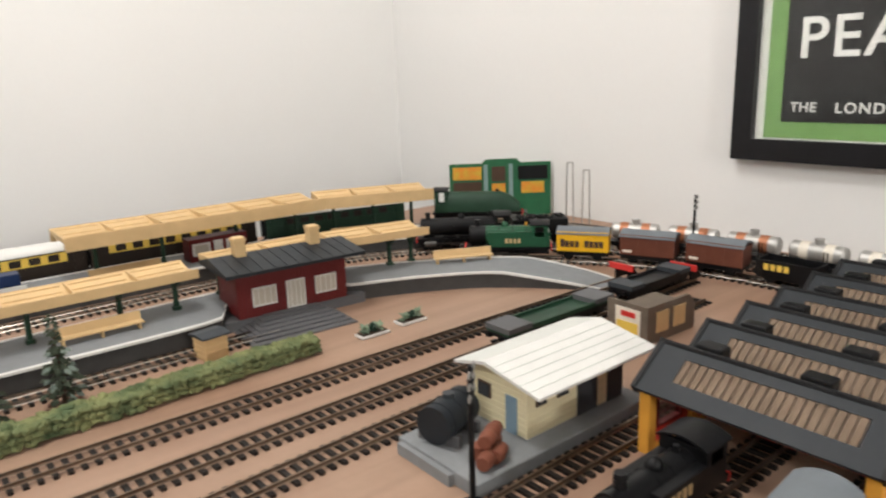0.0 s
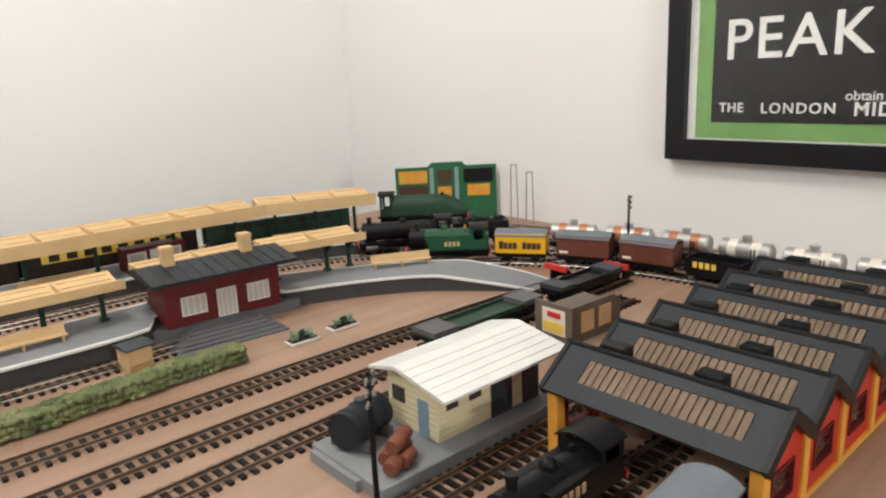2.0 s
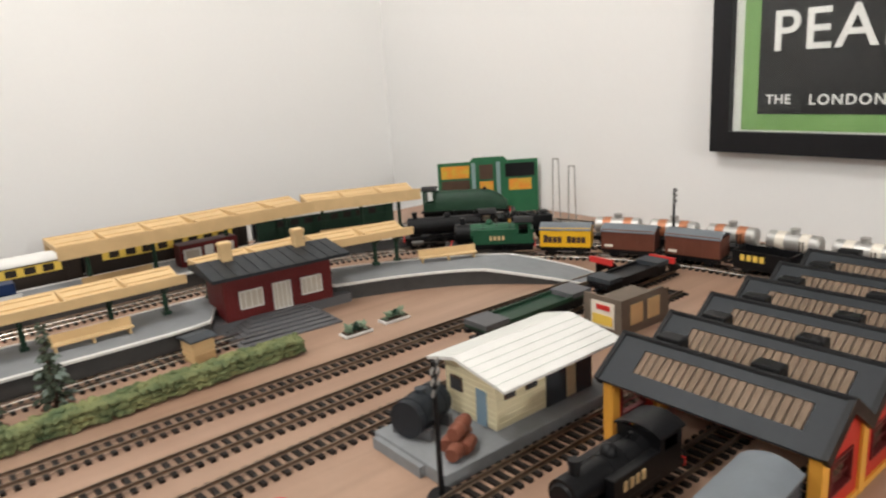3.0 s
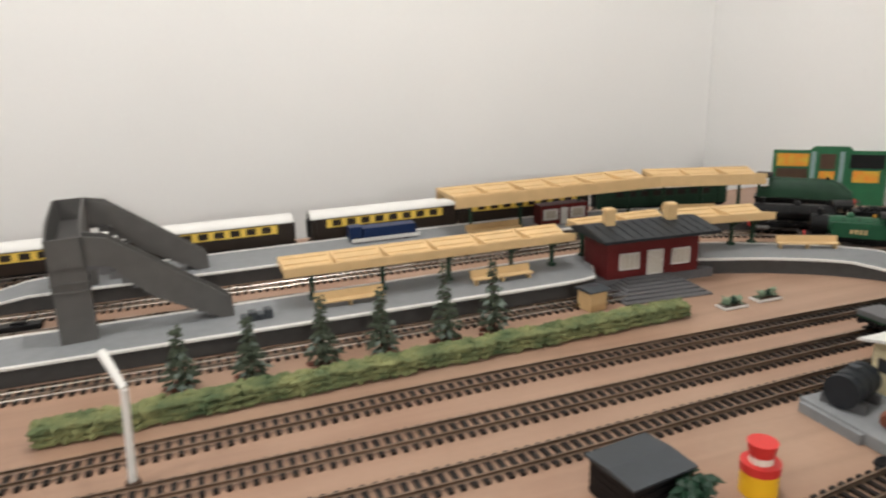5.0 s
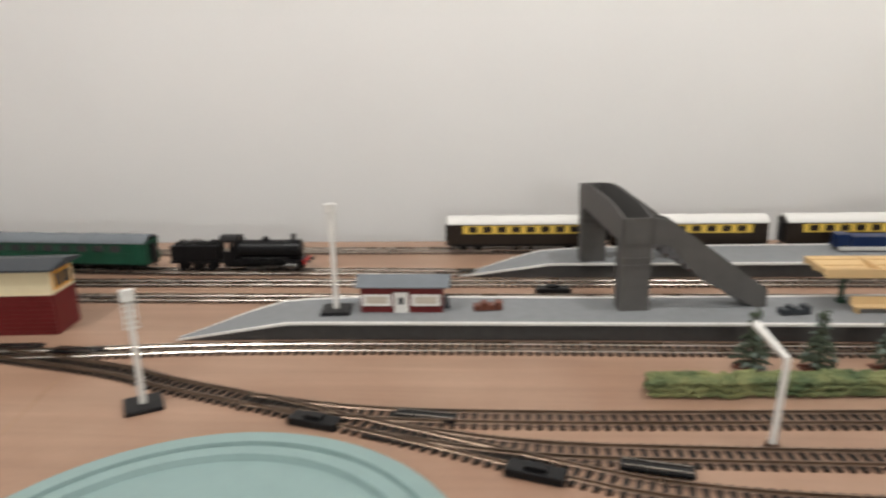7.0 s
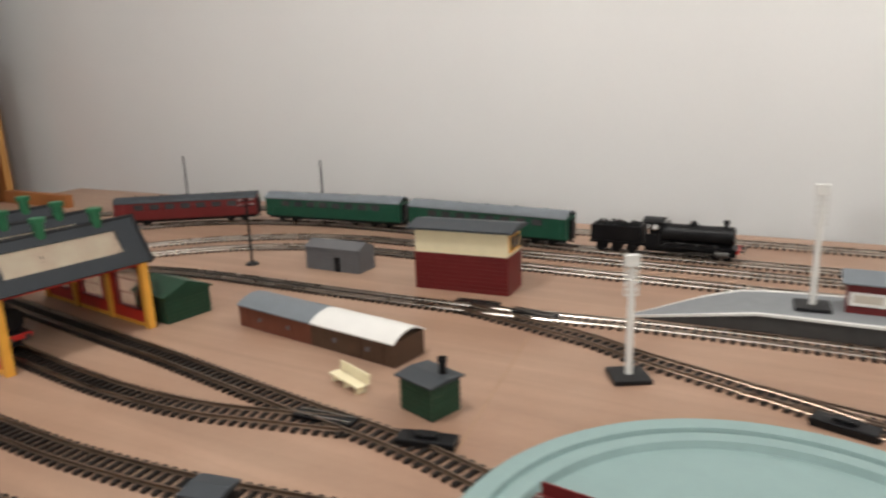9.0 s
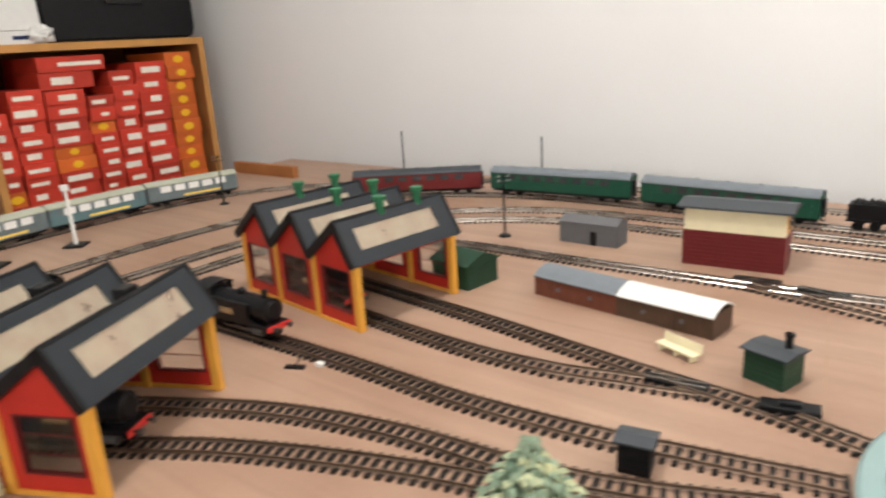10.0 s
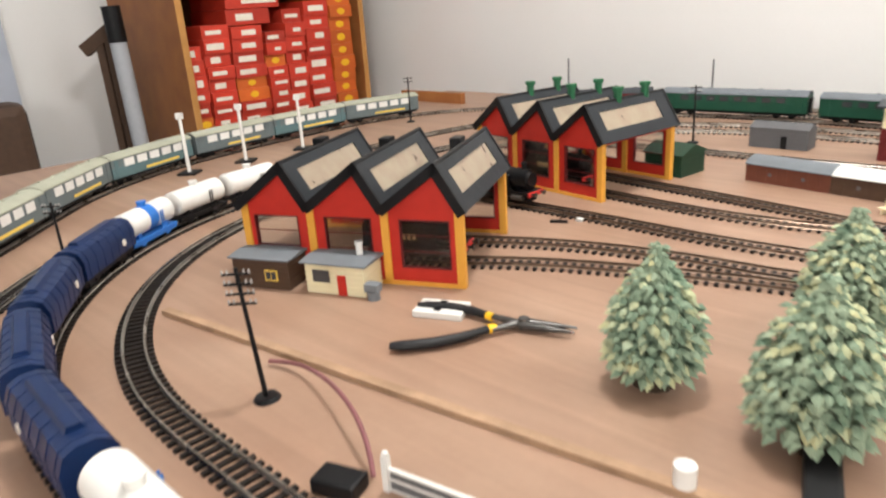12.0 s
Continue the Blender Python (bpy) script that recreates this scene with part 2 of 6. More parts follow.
structure("baseboard", [(BX, WX - 0.003, BF, BY, -0.018, 0.0), (BX + 0.01, WX - 0.01, BF + 0.01, BF + 0.03, -0.09, -0.018), (BX + 0.01, WX - 0.01, BY - 0.03, BY - 0.01, -0.09, -0.018),
    (BX + 0.01, BX + 0.03, BF + 0.03, BY - 0.03, -0.09, -0.018)], PLY, "bare plywood baseboard carrying the model railway", "baseboard")
for i, (x, y) in enumerate(((BX + 0.05, BF + 0.05), (BX + 0.05, BY - 0.05), (1.15, BF + 0.05), (1.15, BY - 0.05), (-0.4, BF + 0.05), (-0.4, BY - 0.05))):
    structure("baseboard_leg", [(x - 0.022, x + 0.022, y - 0.022, y + 0.022, -0.90, -0.018)], PLY_EDGE, "plain timber leg under the baseboard", "leg")


# ---- track ----
def curve(pts, step=0.004):
    """Even points on a smooth line through pts."""
    P = [Vector((*p, 0)) for p in pts]
    P = [2 * P[0] - P[1], *P, 2 * P[-1] - P[-2]]
    fine = []
    for i in range(1, len(P) - 2):
        a, b, c, d = P[i - 1:i + 3]
        for k in range(24):
            t = k / 24
            fine.append(0.5 * (2 * b + (c - a) * t + (2 * a - 5 * b + 4 * c - d) * t * t + (3 * b - a - 3 * c + d) * t ** 3))
    fine.append(P[-2])
    out, left = [fine[0]], step
    for p, q in zip(fine, fine[1:]):
        seg = (q - p).length
        at = left
        while at <= seg:
            out.append(p.lerp(q, at / seg))
            at += step
        left = at - seg
    return out


def rounded(x0, x1, y0, y1, r, n=10):
    """A ring of straight sides and quarter curves."""
    out = []
    for cx, cy, a in ((x1 - r, y1 - r, 90), (x1 - r, y0 + r, 0), (x0 + r, y0 + r, -90), (x0 + r, y1 - r, -180)):
        out += [(cx + r * math.cos(radians(a - 90 * k / n)), cy + r * math.sin(radians(a - 90 * k / n))) for k in range(n + 1)]
    out = out + out[:1]
    full = [out[0]]
    for p, q in zip(out, out[1:]):
        d = math.dist(p, q)
        if d > 1e-6:
            k = max(1, round(d / 0.07))
            full += [(p[0] + (q[0] - p[0]) * i / k, p[1] + (q[1] - p[1]) * i / k) for i in range(1, k + 1)]
    return full


sleeper_bm = bmesh.new()
box(sleeper_bm, -0.0018, 0.0018, -0.0150, 0.0150, 0.0, 0.0024)
SLEEPER_MESH = mesh_of("sleeper", sleeper_bm, SLEEPER)
PENDING = []


def track(label, pts, pieces=True, rail=None, z=0.0, pitch=0.0088):
    root = thing("track", label, "railway track", group="railway tracks", kind="structure")
    line = curve(pts)
    n = len(line)
    tang = [(line[min(i + 1, n - 1)] - line[max(i - 1, 0)]).normalized() for i in range(n)]
    for side in (-1, 1):
        bm = bmesh.new()
        prof = [(-0.0013, 0.0024), (0.0013, 0.0024), (0.0005, 0.0032), (0.0007, 0.0054), (-0.0007, 0.0054), (-0.0005, 0.0032)]
        rings = []
        for p, t in zip(line[::2], tang[::2]):
            nrm = Vector((-t.y, t.x, 0))
            rings.append([bm.verts.new(p + nrm * (side * 0.0086 + u) + Vector((0, 0, z + w))) for u, w in prof])
        for a, b in zip(rings, rings[1:]):
            for k in range(6):
                bm.faces.new((a[k], a[(k + 1) % 6], b[(k + 1) % 6], b[k]))
        bmesh.ops.recalc_face_normals(bm, faces=bm.faces)
        part("rail", bm, rail or RAIL, root)
    every = curve(pts, pitch)
    m = len(every)
    spots = []
    for i, p in enumerate(every):
        t = (every[min(i + 1, m - 1)] - every[max(i - 1, 0)]).normalized()
        spots.append((p, math.atan2(t.y, t.x)))
    if pieces == "near":
        PENDING.append((root, [q for q in spots if q[0].x < -0.62 and q[0].y < 0.62], z))
        spots = [q for q in spots if not (q[0].x < -0.62 and q[0].y < 0.62)]
    elif pieces:
        PENDING.append((root, spots, z))
        spots = []
    if spots:
        bm = bmesh.new()
        for p, a in spots:
            box(bm, -0.0018, 0.0018, -0.0150, 0.0150, z, z + 0.0024, Matrix.Translation(p) @ Matrix.Rotation(a, 4, "Z"))
        ob = part("sleepers", bm, SLEEPER, root)
        ob["kind"] = "stuff"
    return line


LOOP_A = rounded(-1.315, 1.08, -0.01, 1.08, 0.42)
TR_A = track("inner oval of brown-sleepered steel track", LOOP_A, "near")
TR_B = track("second oval of brown-sleepered steel track", rounded(-1.382, 1.142, -0.075, 1.142, 0.475), "near")
TR_P = track("outer track behind the far platform", [(-1.05, 1.255), (-0.8, 1.285), (-0.5, 1.30), (-0.2, 1.30), (0.2, 1.30), (0.55, 1.30), (0.75, 1.285), (0.92, 1.250), (1.03, 1.213), (1.095, 1.163), (1.155, 1.075), (1.185, 0.96), (1.20, 0.80), (1.20, 0.6), (1.20, 0.3), (1.20, 0.05)], False)
TR_D = track("far passing track curving round the room's corner", [(-0.15, 1.185), (-0.3, 1.19), (-0.6, 1.195), (-0.95, 1.215), (-1.15, 1.20), (-1.33, 1.13), (-1.45, 1.0), (-1.50, 0.85), (-1.515, 0.65), (-1.50, 0.45), (-1.45, 0.25), (-1.34, 0.06), (-1.2, -0.08)], False)
TR_M = track("outermost siding beside the bookcase", [(-0.9, 1.335), (-1.2, 1.315), (-1.40, 1.25), (-1.58, 1.14), (-1.70, 1.02), (-1.755, 0.88), (-1.765, 0.70), (-1.745, 0.50), (-1.70, 0.33), (-1.62, 0.19), (-1.48, 0.05), (-1.36, -0.06), (-1.2, -0.17)], False)
TR_S = track("brown-sleepered track along the near platform", [(-1.30, 0.80), (-1.20, 0.86), (-1.06, 0.893), (-0.82, 0.898), (-0.62, 0.905), (-0.43, 0.924), (-0.2, 0.930), (0.1, 0.930), (0.5, 0.932), (0.60, 0.932)], True)
track("diagonal approach track with point blades", [(-0.66, 0.905), (-0.513, 0.869), (-0.444, 0.841), (-0.325, 0.801), (-0.272, 0.780), (-0.176, 0.744), (-0.093, 0.712), (-0.019, 0.690), (0.10, 0.677), (0.3, 0.676), (0.5, 0.684), (0.7, 0.690), (0.98, 0.692)], True, RAIL_OLD)
TR_1 = track("siding of brown-sleepered steel track", [(-0.36, 0.811), (-0.25, 0.790), (-0.1, 0.786), (0.1, 0.792), (0.33, 0.798), (0.62, 0.797), (0.8, 0.795), (0.985, 0.79)], True, RAIL_OLD)
TR_2 = track("siding of brown-sleepered steel track", [(-0.24, 0.768), (-0.13, 0.742), (0.0, 0.735), (0.3, 0.735), (0.57, 0.738), (0.8, 0.740), (1.04, 0.740)], True, RAIL_OLD)
track("engine shed road of brown-sleepered track", [(0.30, 0.50), (0.42, 0.545), (0.52, 0.562), (0.64, 0.566), (0.8, 0.566), (1.02, 0.566)], True, RAIL_OLD)
TR_C1 = track("engine shed road of brown-sleepered track", [(0.28, 0.44), (0.42, 0.475), (0.55, 0.492), (0.7, 0.495), (1.02, 0.495)], True, RAIL_OLD)
TR_C2 = track("engine shed road of brown-sleepered track", [(0.36, 0.38), (0.5, 0.41), (0.62, 0.424), (0.75, 0.428), (1.02, 0.428)], True, RAIL_OLD)
track("yard road from the turntable to the rear shed", [(-0.49, 0.607), (-0.575, 0.627), (-0.686, 0.642), (-0.849, 0.668), (-0.95, 0.681), (-1.25, 0.722)], True, RAIL_OLD)
track("yard road from the turntable to the rear shed", [(-0.62, 0.630), (-0.68, 0.617), (-0.75, 0.603), (-0.85, 0.600), (-1.0, 0.615), (-1.22, 0.645)], True, RAIL_OLD)
TR_Y3 = track("yard road between the two engine sheds", [(-0.50, 0.552), (-0.603, 0.533), (-0.686, 0.521), (-0.79, 0.514), (-0.932, 0.516), (-1.20, 0.512)], True, RAIL_OLD)
track("yard road into the near engine shed", [(-0.53, 0.508), (-0.619, 0.474), (-0.698, 0.457), (-0.797, 0.446), (-0.903, 0.418), (-1.0, 0.372), (-1.10, 0.315)], True, RAIL_OLD)
TR_Y5 = track("yard road into the near engine shed", [(-0.56, 0.462), (-0.64, 0.443), (-0.724, 0.423), (-0.807, 0.395), (-0.894, 0.358), (-0.976, 0.312), (-1.10, 0.245)], True, RAIL_OLD)


def along(line, s):
    """A pose on a track, s metres from its start."""
    i = min(max(int(s / 0.004), 1), len(line) - 2)
    t = line[i + 1] - line[i - 1]
    return pose(line[i].x, line[i].y, 0.0054, 0, 0, math.degrees(math.atan2(t.y, t.x)))


def nearest(line, x, y):
    return 0.004 * min(range(len(line)), key=lambda i: (line[i].x - x) ** 2 + (line[i].y - y) ** 2)


# joint between two baseboard sheets
bm = bmesh.new()
box(bm, -0.0005, 0.0005, 0.0, 0.273, -0.001, 0.0004)
solid("board_joint", bm, PLY_EDGE, "dark butt joint between two plywood sheets", "joint", pose(-0.525, 0.61, 0, 0, 0, 8.4), kind="structure")


# ---- engine sheds ----
def engine_shed(label, m, bays, bay, depth, eave, ridge, chimney, vents, peak=0.5):
    """Bays run along local x (the road), ridges along y, at a share of each bay."""
    root = thing("engine_shed", label, "engine shed", m, "engine sheds")
    L, t = bays * bay, 0.003
    for k in range(bays):
        x0, x1 = k * bay, (k + 1) * bay
        for y, name in ((0.0, "gable_wall"), (depth - t, "gable_wall")):
            bm = bmesh.new()
            a, b, s, h = x0 + 0.014, x1 - 0.014, min(0.0175, eave * 0.3), eave - 0.012
            box(bm, x0 + 0.003, a, y, y + t, 0.004, eave)
            box(bm, b, x1 - 0.003, y, y + t, 0.004, eave)
            box(bm, a, b, y, y + t, 0.004, s)
            box(bm, a, b, y, y + t, h, eave)
            prism(bm, [(x0 + 0.002, eave), (x1 - 0.002, eave), (x0 + bay * peak, ridge - 0.003)], y, y + t, "y")
            wall = part(name, bm, RED, root, "glossy red plastic gable wall")
            bm = bmesh.new()
            for u in (a, b - 0.0012):
                box(bm, u, u + 0.0012, y - 0.001, y + t + 0.001, s, h)
            for v in (s, h - 0.0012):
                box(bm, a, b, y - 0.001, y + t + 0.001, v, v + 0.0012)
            for f in (0.33, 0.66):
                box(bm, a, b, y + 0.001, y + 0.0018, s + (h - s) * f, s + (h - s) * f + 0.0008)
            part("window_frame", bm, MAROON, wall)
            bm = bmesh.new()
            box(bm, a, b, y + 0.0012, y + 0.0016, s, h)
            pane = part("window_pane", bm, CLEAR, wall)
            pane.visible_shadow = False
    for k in range(bays + 1):
        x = min(max(k * bay, 0.005), L - 0.005)
        for y in (-0.002, depth - 0.006):
            bm = bmesh.new()
            box(bm, x - 0.004, x + 0.004, y, y + 0.008, 0.0, eave - 0.001, bevel=0.0006)
            part("pilaster", bm, AMBER, root, "amber yellow corner post")
    for y in (-0.0015, depth - 0.0035):
        boxes("plinth", [(0.004, L - 0.004, y, y + 0.005, 0.0, 0.004)], AMBER, root, "amber yellow plinth strip")
    over = 0.006 if eave > 0.05 else 0.004
    for k in range(bays):
        cx = k * bay + bay * peak
        for side in (-1, 1):
            half = bay * (1 - peak if side > 0 else peak)
            slope = math.atan2(ridge - eave, half)
            run = half / math.cos(slope)
            mm = Matrix.Translation((cx, 0, ridge)) @ (Matrix.Identity(4) if side > 0 else Matrix.Rotation(math.pi, 4, "Z") @ Matrix.Translation((0, -depth, 0))) @ Matrix.Rotation(slope, 4, "Y")
            y0, y1 = -over, depth + over
            bm = bmesh.new()
            e = run + 0.004
            g0, g1, ya, yb = run * 0.24, run * 0.76, depth * 0.13, depth * 0.91
            for r in ((-0.001, g0, y0, y1), (g1, e, y0, y1), (g0, g1, y0, ya), (g0, g1, yb, y1)):
                box(bm, r[0], r[1], r[2], r[3], -0.0015, 0.0015, mm)
            slab = part("roof_slope", bm, SLATE, root, "dark slate-grey plastic roof slope")
            bm = bmesh.new()
            if eave > 0.05:
                box(bm, g0, g1, ya, yb, -0.0008, 0.0004, mm)
                part("glazing_panel", bm, RIBBED, slab, "translucent beige roof light")
            else:
                box(bm, g0, g1, ya, yb, -0.0006, -0.0002, mm)
                part("glazing_panel", bm, FILM, slab, "clear ribbed roof light").visible_shadow = False
                n = 20
                w = (yb - ya) / n
                for i in range(n):
                    bm = bmesh.new()
                    box(bm, g0, g1, ya + i * w, ya + i * w + w * 0.80, -0.0002, 0.0007, mm)
                    part("glazing_rib", bm, RIBCLEAR, slab)
            for y in (y0 - 0.0015, y1 - 0.002):
                bm = bmesh.new()
                box(bm, -0.002, e, y, y + 0.0035, -0.0065 if eave > 0.05 else -0.005, 0.0024, mm)
                part("bargeboard", bm, BLACK, slab, "black bargeboard")
        bm = bmesh.new()
        cyl(bm, (cx, -over - 0.001, ridge + 0.0008), (cx, depth + over + 0.001, ridge + 0.0008), 0.0022, n=8)
        part("ridge_cap", bm, BLACK, root)
        for f in vents:
            bm = bmesh.new()
            c = (cx, depth * f, ridge)
            if chimney is DGREY:
                u = c[0] + bay * 0.14
                box(bm, u - 0.006, u + 0.006, c[1] - 0.009, c[1] + 0.009, ridge - 0.016, ridge + 0.005, bevel=0.0015)
                part("roof_vent", bm, BLACK, root, "black box vent behind the ridge")
            else:
                cyl(bm, (c[0], c[1], ridge - 0.004), (c[0], c[1], ridge + 0.012), 0.005, 0.0055, 12)
                cyl(bm, (c[0], c[1], ridge + 0.012), (c[0], c[1], ridge + 0.0165), 0.0075, 0.0075, 12)
                part("smoke_vent", bm, chimney, root, "green smoke ventilator", 40)
    for x in (0.0015, L - 0.0035):
        bm = bmesh.new()
        box(bm, x, x + 0.002, 0.004, depth - 0.004, eave - 0.006, eave + 0.002)
        part("end_beam", bm, RED, root)
    return root


SHED_A = engine_shed("red and amber engine shed with three glazed roof bays", pose(-0.912, 0.274, 0, 0, 0, 205.7) @ Matrix.Diagonal((1, -1, 1, 1)), 3, 0.0775, 0.164, 0.077, 0.117, DGREY, (0.62,), 0.31)
SHED_B = engine_shed("red and amber engine shed with green smoke vents", pose(-0.958, 0.579, 0, 0, 0, 172.5) @ Matrix.Diagonal((1, -1, 1, 1)), 3, 0.0780, 0.147, 0.078, 0.119, SIGNGREEN, (0.40, 0.78), 0.34)
SHED_C = engine_shed("low red and amber engine shed with ribbed roof lights", pose(0.670, 0.411, 0, 0, 0, 0), 6, 0.0560, 0.139, 0.0485, 0.069, DGREY, (0.33, 0.80))


# ---- platforms ----
def platform(label, front, back, h=0.019):
    root = thing("platform", label, "station platform", group="station platforms")
    f, b = curve(front, 0.02), curve(back, 0.02)
    n = min(len(f), len(b))
    f = [f[round(i * (len(f) - 1) / (n - 1))] for i in range(n)]
    b = [b[round(i * (len(b) - 1) / (n - 1))] for i in range(n)]
    s = [0.0]
    for p, q in zip(f, f[1:]):
        s.append(s[-1] + (q - p).length)
    ramp = 0.13
    top = [h * min(1, (0.06 + d / ramp), (0.06 + (s[-1] - d) / ramp)) for d in s]
    bm = bmesh.new()
    rows = [[bm.verts.new((p.x, p.y, z)) for p, z in ((f[i], 0), (f[i], top[i] - 0.001), (b[i], top[i] - 0.001), (b[i], 0))] for i in range(n)]
    for a, c in zip(rows, rows[1:]):
        for k in range(4):
            bm.faces.new((a[k], a[(k + 1) % 4], c[(k + 1) % 4], c[k]))
    bm.faces.new(rows[0]), bm.faces.new(rows[-1][::-1])
    bmesh.ops.recalc_face_normals(bm, faces=bm.faces)
    # Sides take the darkened grey, shade painted in; the paving keeps its own.
    part("platform_body", bm, PLATSHADE, root, "grey moulded platform side with shade put into its dark colour")
    bm = bmesh.new()
    rows = []
    for i in range(n):
        d = (b[i] - f[i])
        rows.append([bm.verts.new((*(f[i] + d * u).xy, top[i] + z)) for u, z in ((-0.03, -0.001), (-0.03, 0.0006), (1.03, 0.0006), (1.03, -0.001))])
    for a, c in zip(rows, rows[1:]):
        for k in range(4):
            bm.faces.new((a[k], a[(k + 1) % 4], c[(k + 1) % 4], c[k]))
    bm.faces.new(rows[0]), bm.faces.new(rows[-1][::-1])
    bmesh.ops.recalc_face_normals(bm, faces=bm.faces)
    part("paving", bm, STONE, root, "plain grey platform surface")
    for u0, u1 in ((-0.034, 0.02), (0.98, 1.034)):
        bm = bmesh.new()
        rows = []
        for i in range(n):
            d = (b[i] - f[i])
            rows.append([bm.verts.new((*(f[i] + d * u).xy, top[i] + z)) for u, z in ((u0, -0.0012), (u0, 0.0012), (u1, 0.0012), (u1, -0.0012))])
        for a, c in zip(rows, rows[1:]):
            for k in range(4):
                bm.faces.new((a[k], a[(k + 1) % 4], c[(k + 1) % 4], c[k]))
        bmesh.ops.recalc_face_normals(bm, faces=bm.faces)
        part("edge_stripe", bm, WHITE, root, "white painted platform edge")
    return root


platform("long grey model station platform with white painted edges", [(-0.485, 0.948), (-0.33, 0.953), (0.0, 0.955), (0.35, 0.955), (0.53, 0.956), (0.560, 0.972), (0.580, 1.005), (0.635, 1.008), (0.685, 1.000), (0.705, 0.968), (0.74, 0.953), (0.79, 0.930), (0.85, 0.89), (0.91, 0.82), (0.935, 0.78)],
    [(-0.485, 0.955), (-0.35, 1.028), (0.0, 1.034), (0.35, 1.044), (0.56, 1.048), (0.64, 1.050), (0.72, 1.040), (0.83, 0.985), (0.92, 0.915), (0.965, 0.84), (0.975, 0.785)])
platform("far grey station platform with white painted edges", [(-0.19, 1.172), (-0.03, 1.170), (0.3, 1.172), (0.6, 1.172), (0.78, 1.155), (0.95, 1.075), (1.03, 1.00)],
    [(-0.19, 1.182), (-0.03, 1.246), (0.3, 1.262), (0.6, 1.262), (0.80, 1.235), (0.97, 1.150), (1.06, 1.06)])


def bench(m, label="tan plastic platform bench", L=0.075, col=None):
    root = thing("platform_bench", label, "bench", m, "platform benches")
    c = col or TAN
    bm = bmesh.new()
    box(bm, -L / 2, L / 2, -0.006, 0.004, 0.006, 0.0075)
    part("seat", bm, c, root)
    bm = bmesh.new()
    box(bm, -L / 2, L / 2, 0.004, 0.0055, 0.0075, 0.016, Matrix.Rotation(radians(-8), 4, "X"))
    part("backrest", bm, c, root)
    for x in (-L / 2 + 0.004, 0, L / 2 - 0.004):
        boxes("leg", [(x - 0.001, x + 0.001, -0.005, 0.004, 0.0, 0.006)], c, root)
    return root


def canopy(label, x0, x1, y0, y1, z, posts, m=None, skirt=0.0):
    root = thing("platform_canopy", label, "canopy", m, "platform canopies")
    n = max(2, round((x1 - x0) / 0.058))
    yc = (y0 + y1) / 2
    for k in range(n):
        a, b = x0 + (x1 - x0) * k / n, x0 + (x1 - x0) * (k + 1) / n
        bm = bmesh.new()
        for s in (-1, 1):
            w = yc - y0
            prism(bm, [(yc, z + 0.0015), (yc + s * w, z + 0.008), (yc + s * w, z + 0.010), (yc, z + 0.0040)], a + 0.0004, b - 0.0004)
        panel = part("roof_panel", bm, TAN, root, "tan ribbed canopy roof panel")
        boxes("batten", [(a, a + 0.0012, y0, y1, z + 0.0040, z + 0.0105)], TAN, panel)
        for u in (-0.75, -0.25, 0.25, 0.75):
            y = yc + (yc - y0) * u
            boxes("batten", [(a + 0.004, b - 0.004, y - 0.0009, y + 0.0009, z + 0.0036 + 0.006 * abs(u), z + 0.0050 + 0.006 * abs(u))], TAN, panel)
        for y in (y0 - 0.0015, y1):
            boxes("valance", [(a, b, y, y + 0.0015, z + 0.001 - skirt, z + 0.0105)], TAN, panel)
    for x in posts:
        bm = bmesh.new()
        cyl(bm, (x, yc, 0.0), (x, yc, z + 0.001), 0.0028, 0.0024, 10)
        box(bm, x - 0.004, x + 0.004, yc - 0.004, yc + 0.004, 0, 0.004, bevel=0.0005)
        prism(bm, [(yc - 0.022, z + 0.001), (yc + 0.022, z + 0.001), (yc + 0.003, z - 0.012), (yc - 0.003, z - 0.012)], x - 0.001, x + 0.001)
        part("post", bm, DGREEN, root, "dark green canopy post")
    return root


PZ = 0.0195
canopy("tan plastic platform canopy on dark green posts", 0.203, 0.548, 0.996, 1.046, 0.035, (0.235, 0.315, 0.395, 0.475, 0.53), pose(0, 0, PZ))
canopy("narrow tan canopy joining the roofs behind the station", 0.572, 0.708, 1.024, 1.058, 0.035, (0.585, 0.695), pose(0, 0, PZ))
canopy("short tan platform canopy on dark green posts", -0.060, 0.063, -0.026, 0.026, 0.037, (-0.045, 0.02, 0.050), pose(0.768, 1.006, PZ, 0, 0, -10))
canopy("long tan platform canopy over the far platform", 0.462, 0.80, 1.174, 1.250, 0.0530, (0.50, 0.58, 0.68, 0.77), pose(0, 0, PZ), 0.007)
canopy("tan platform canopy continuing the far platform's roof", -0.086, 0.086, -0.035, 0.035, 0.0530, (-0.06, 0.0, 0.06), pose(0.884, 1.181, PZ, 0, 0, -20), 0.007)
for x, y, a in ((0.27, 0.990, 0), (0.45, 0.992, 0), (0.862, 0.948, -27)):
    bench(pose(x, y, PZ, 0, 0, a))
for x, y, a in ((0.53, 1.195, 0), (0.85, 1.165, -20)):
    bench(pose(x, y, PZ, 0, 0, a), "tan bench on the far platform", 0.085)


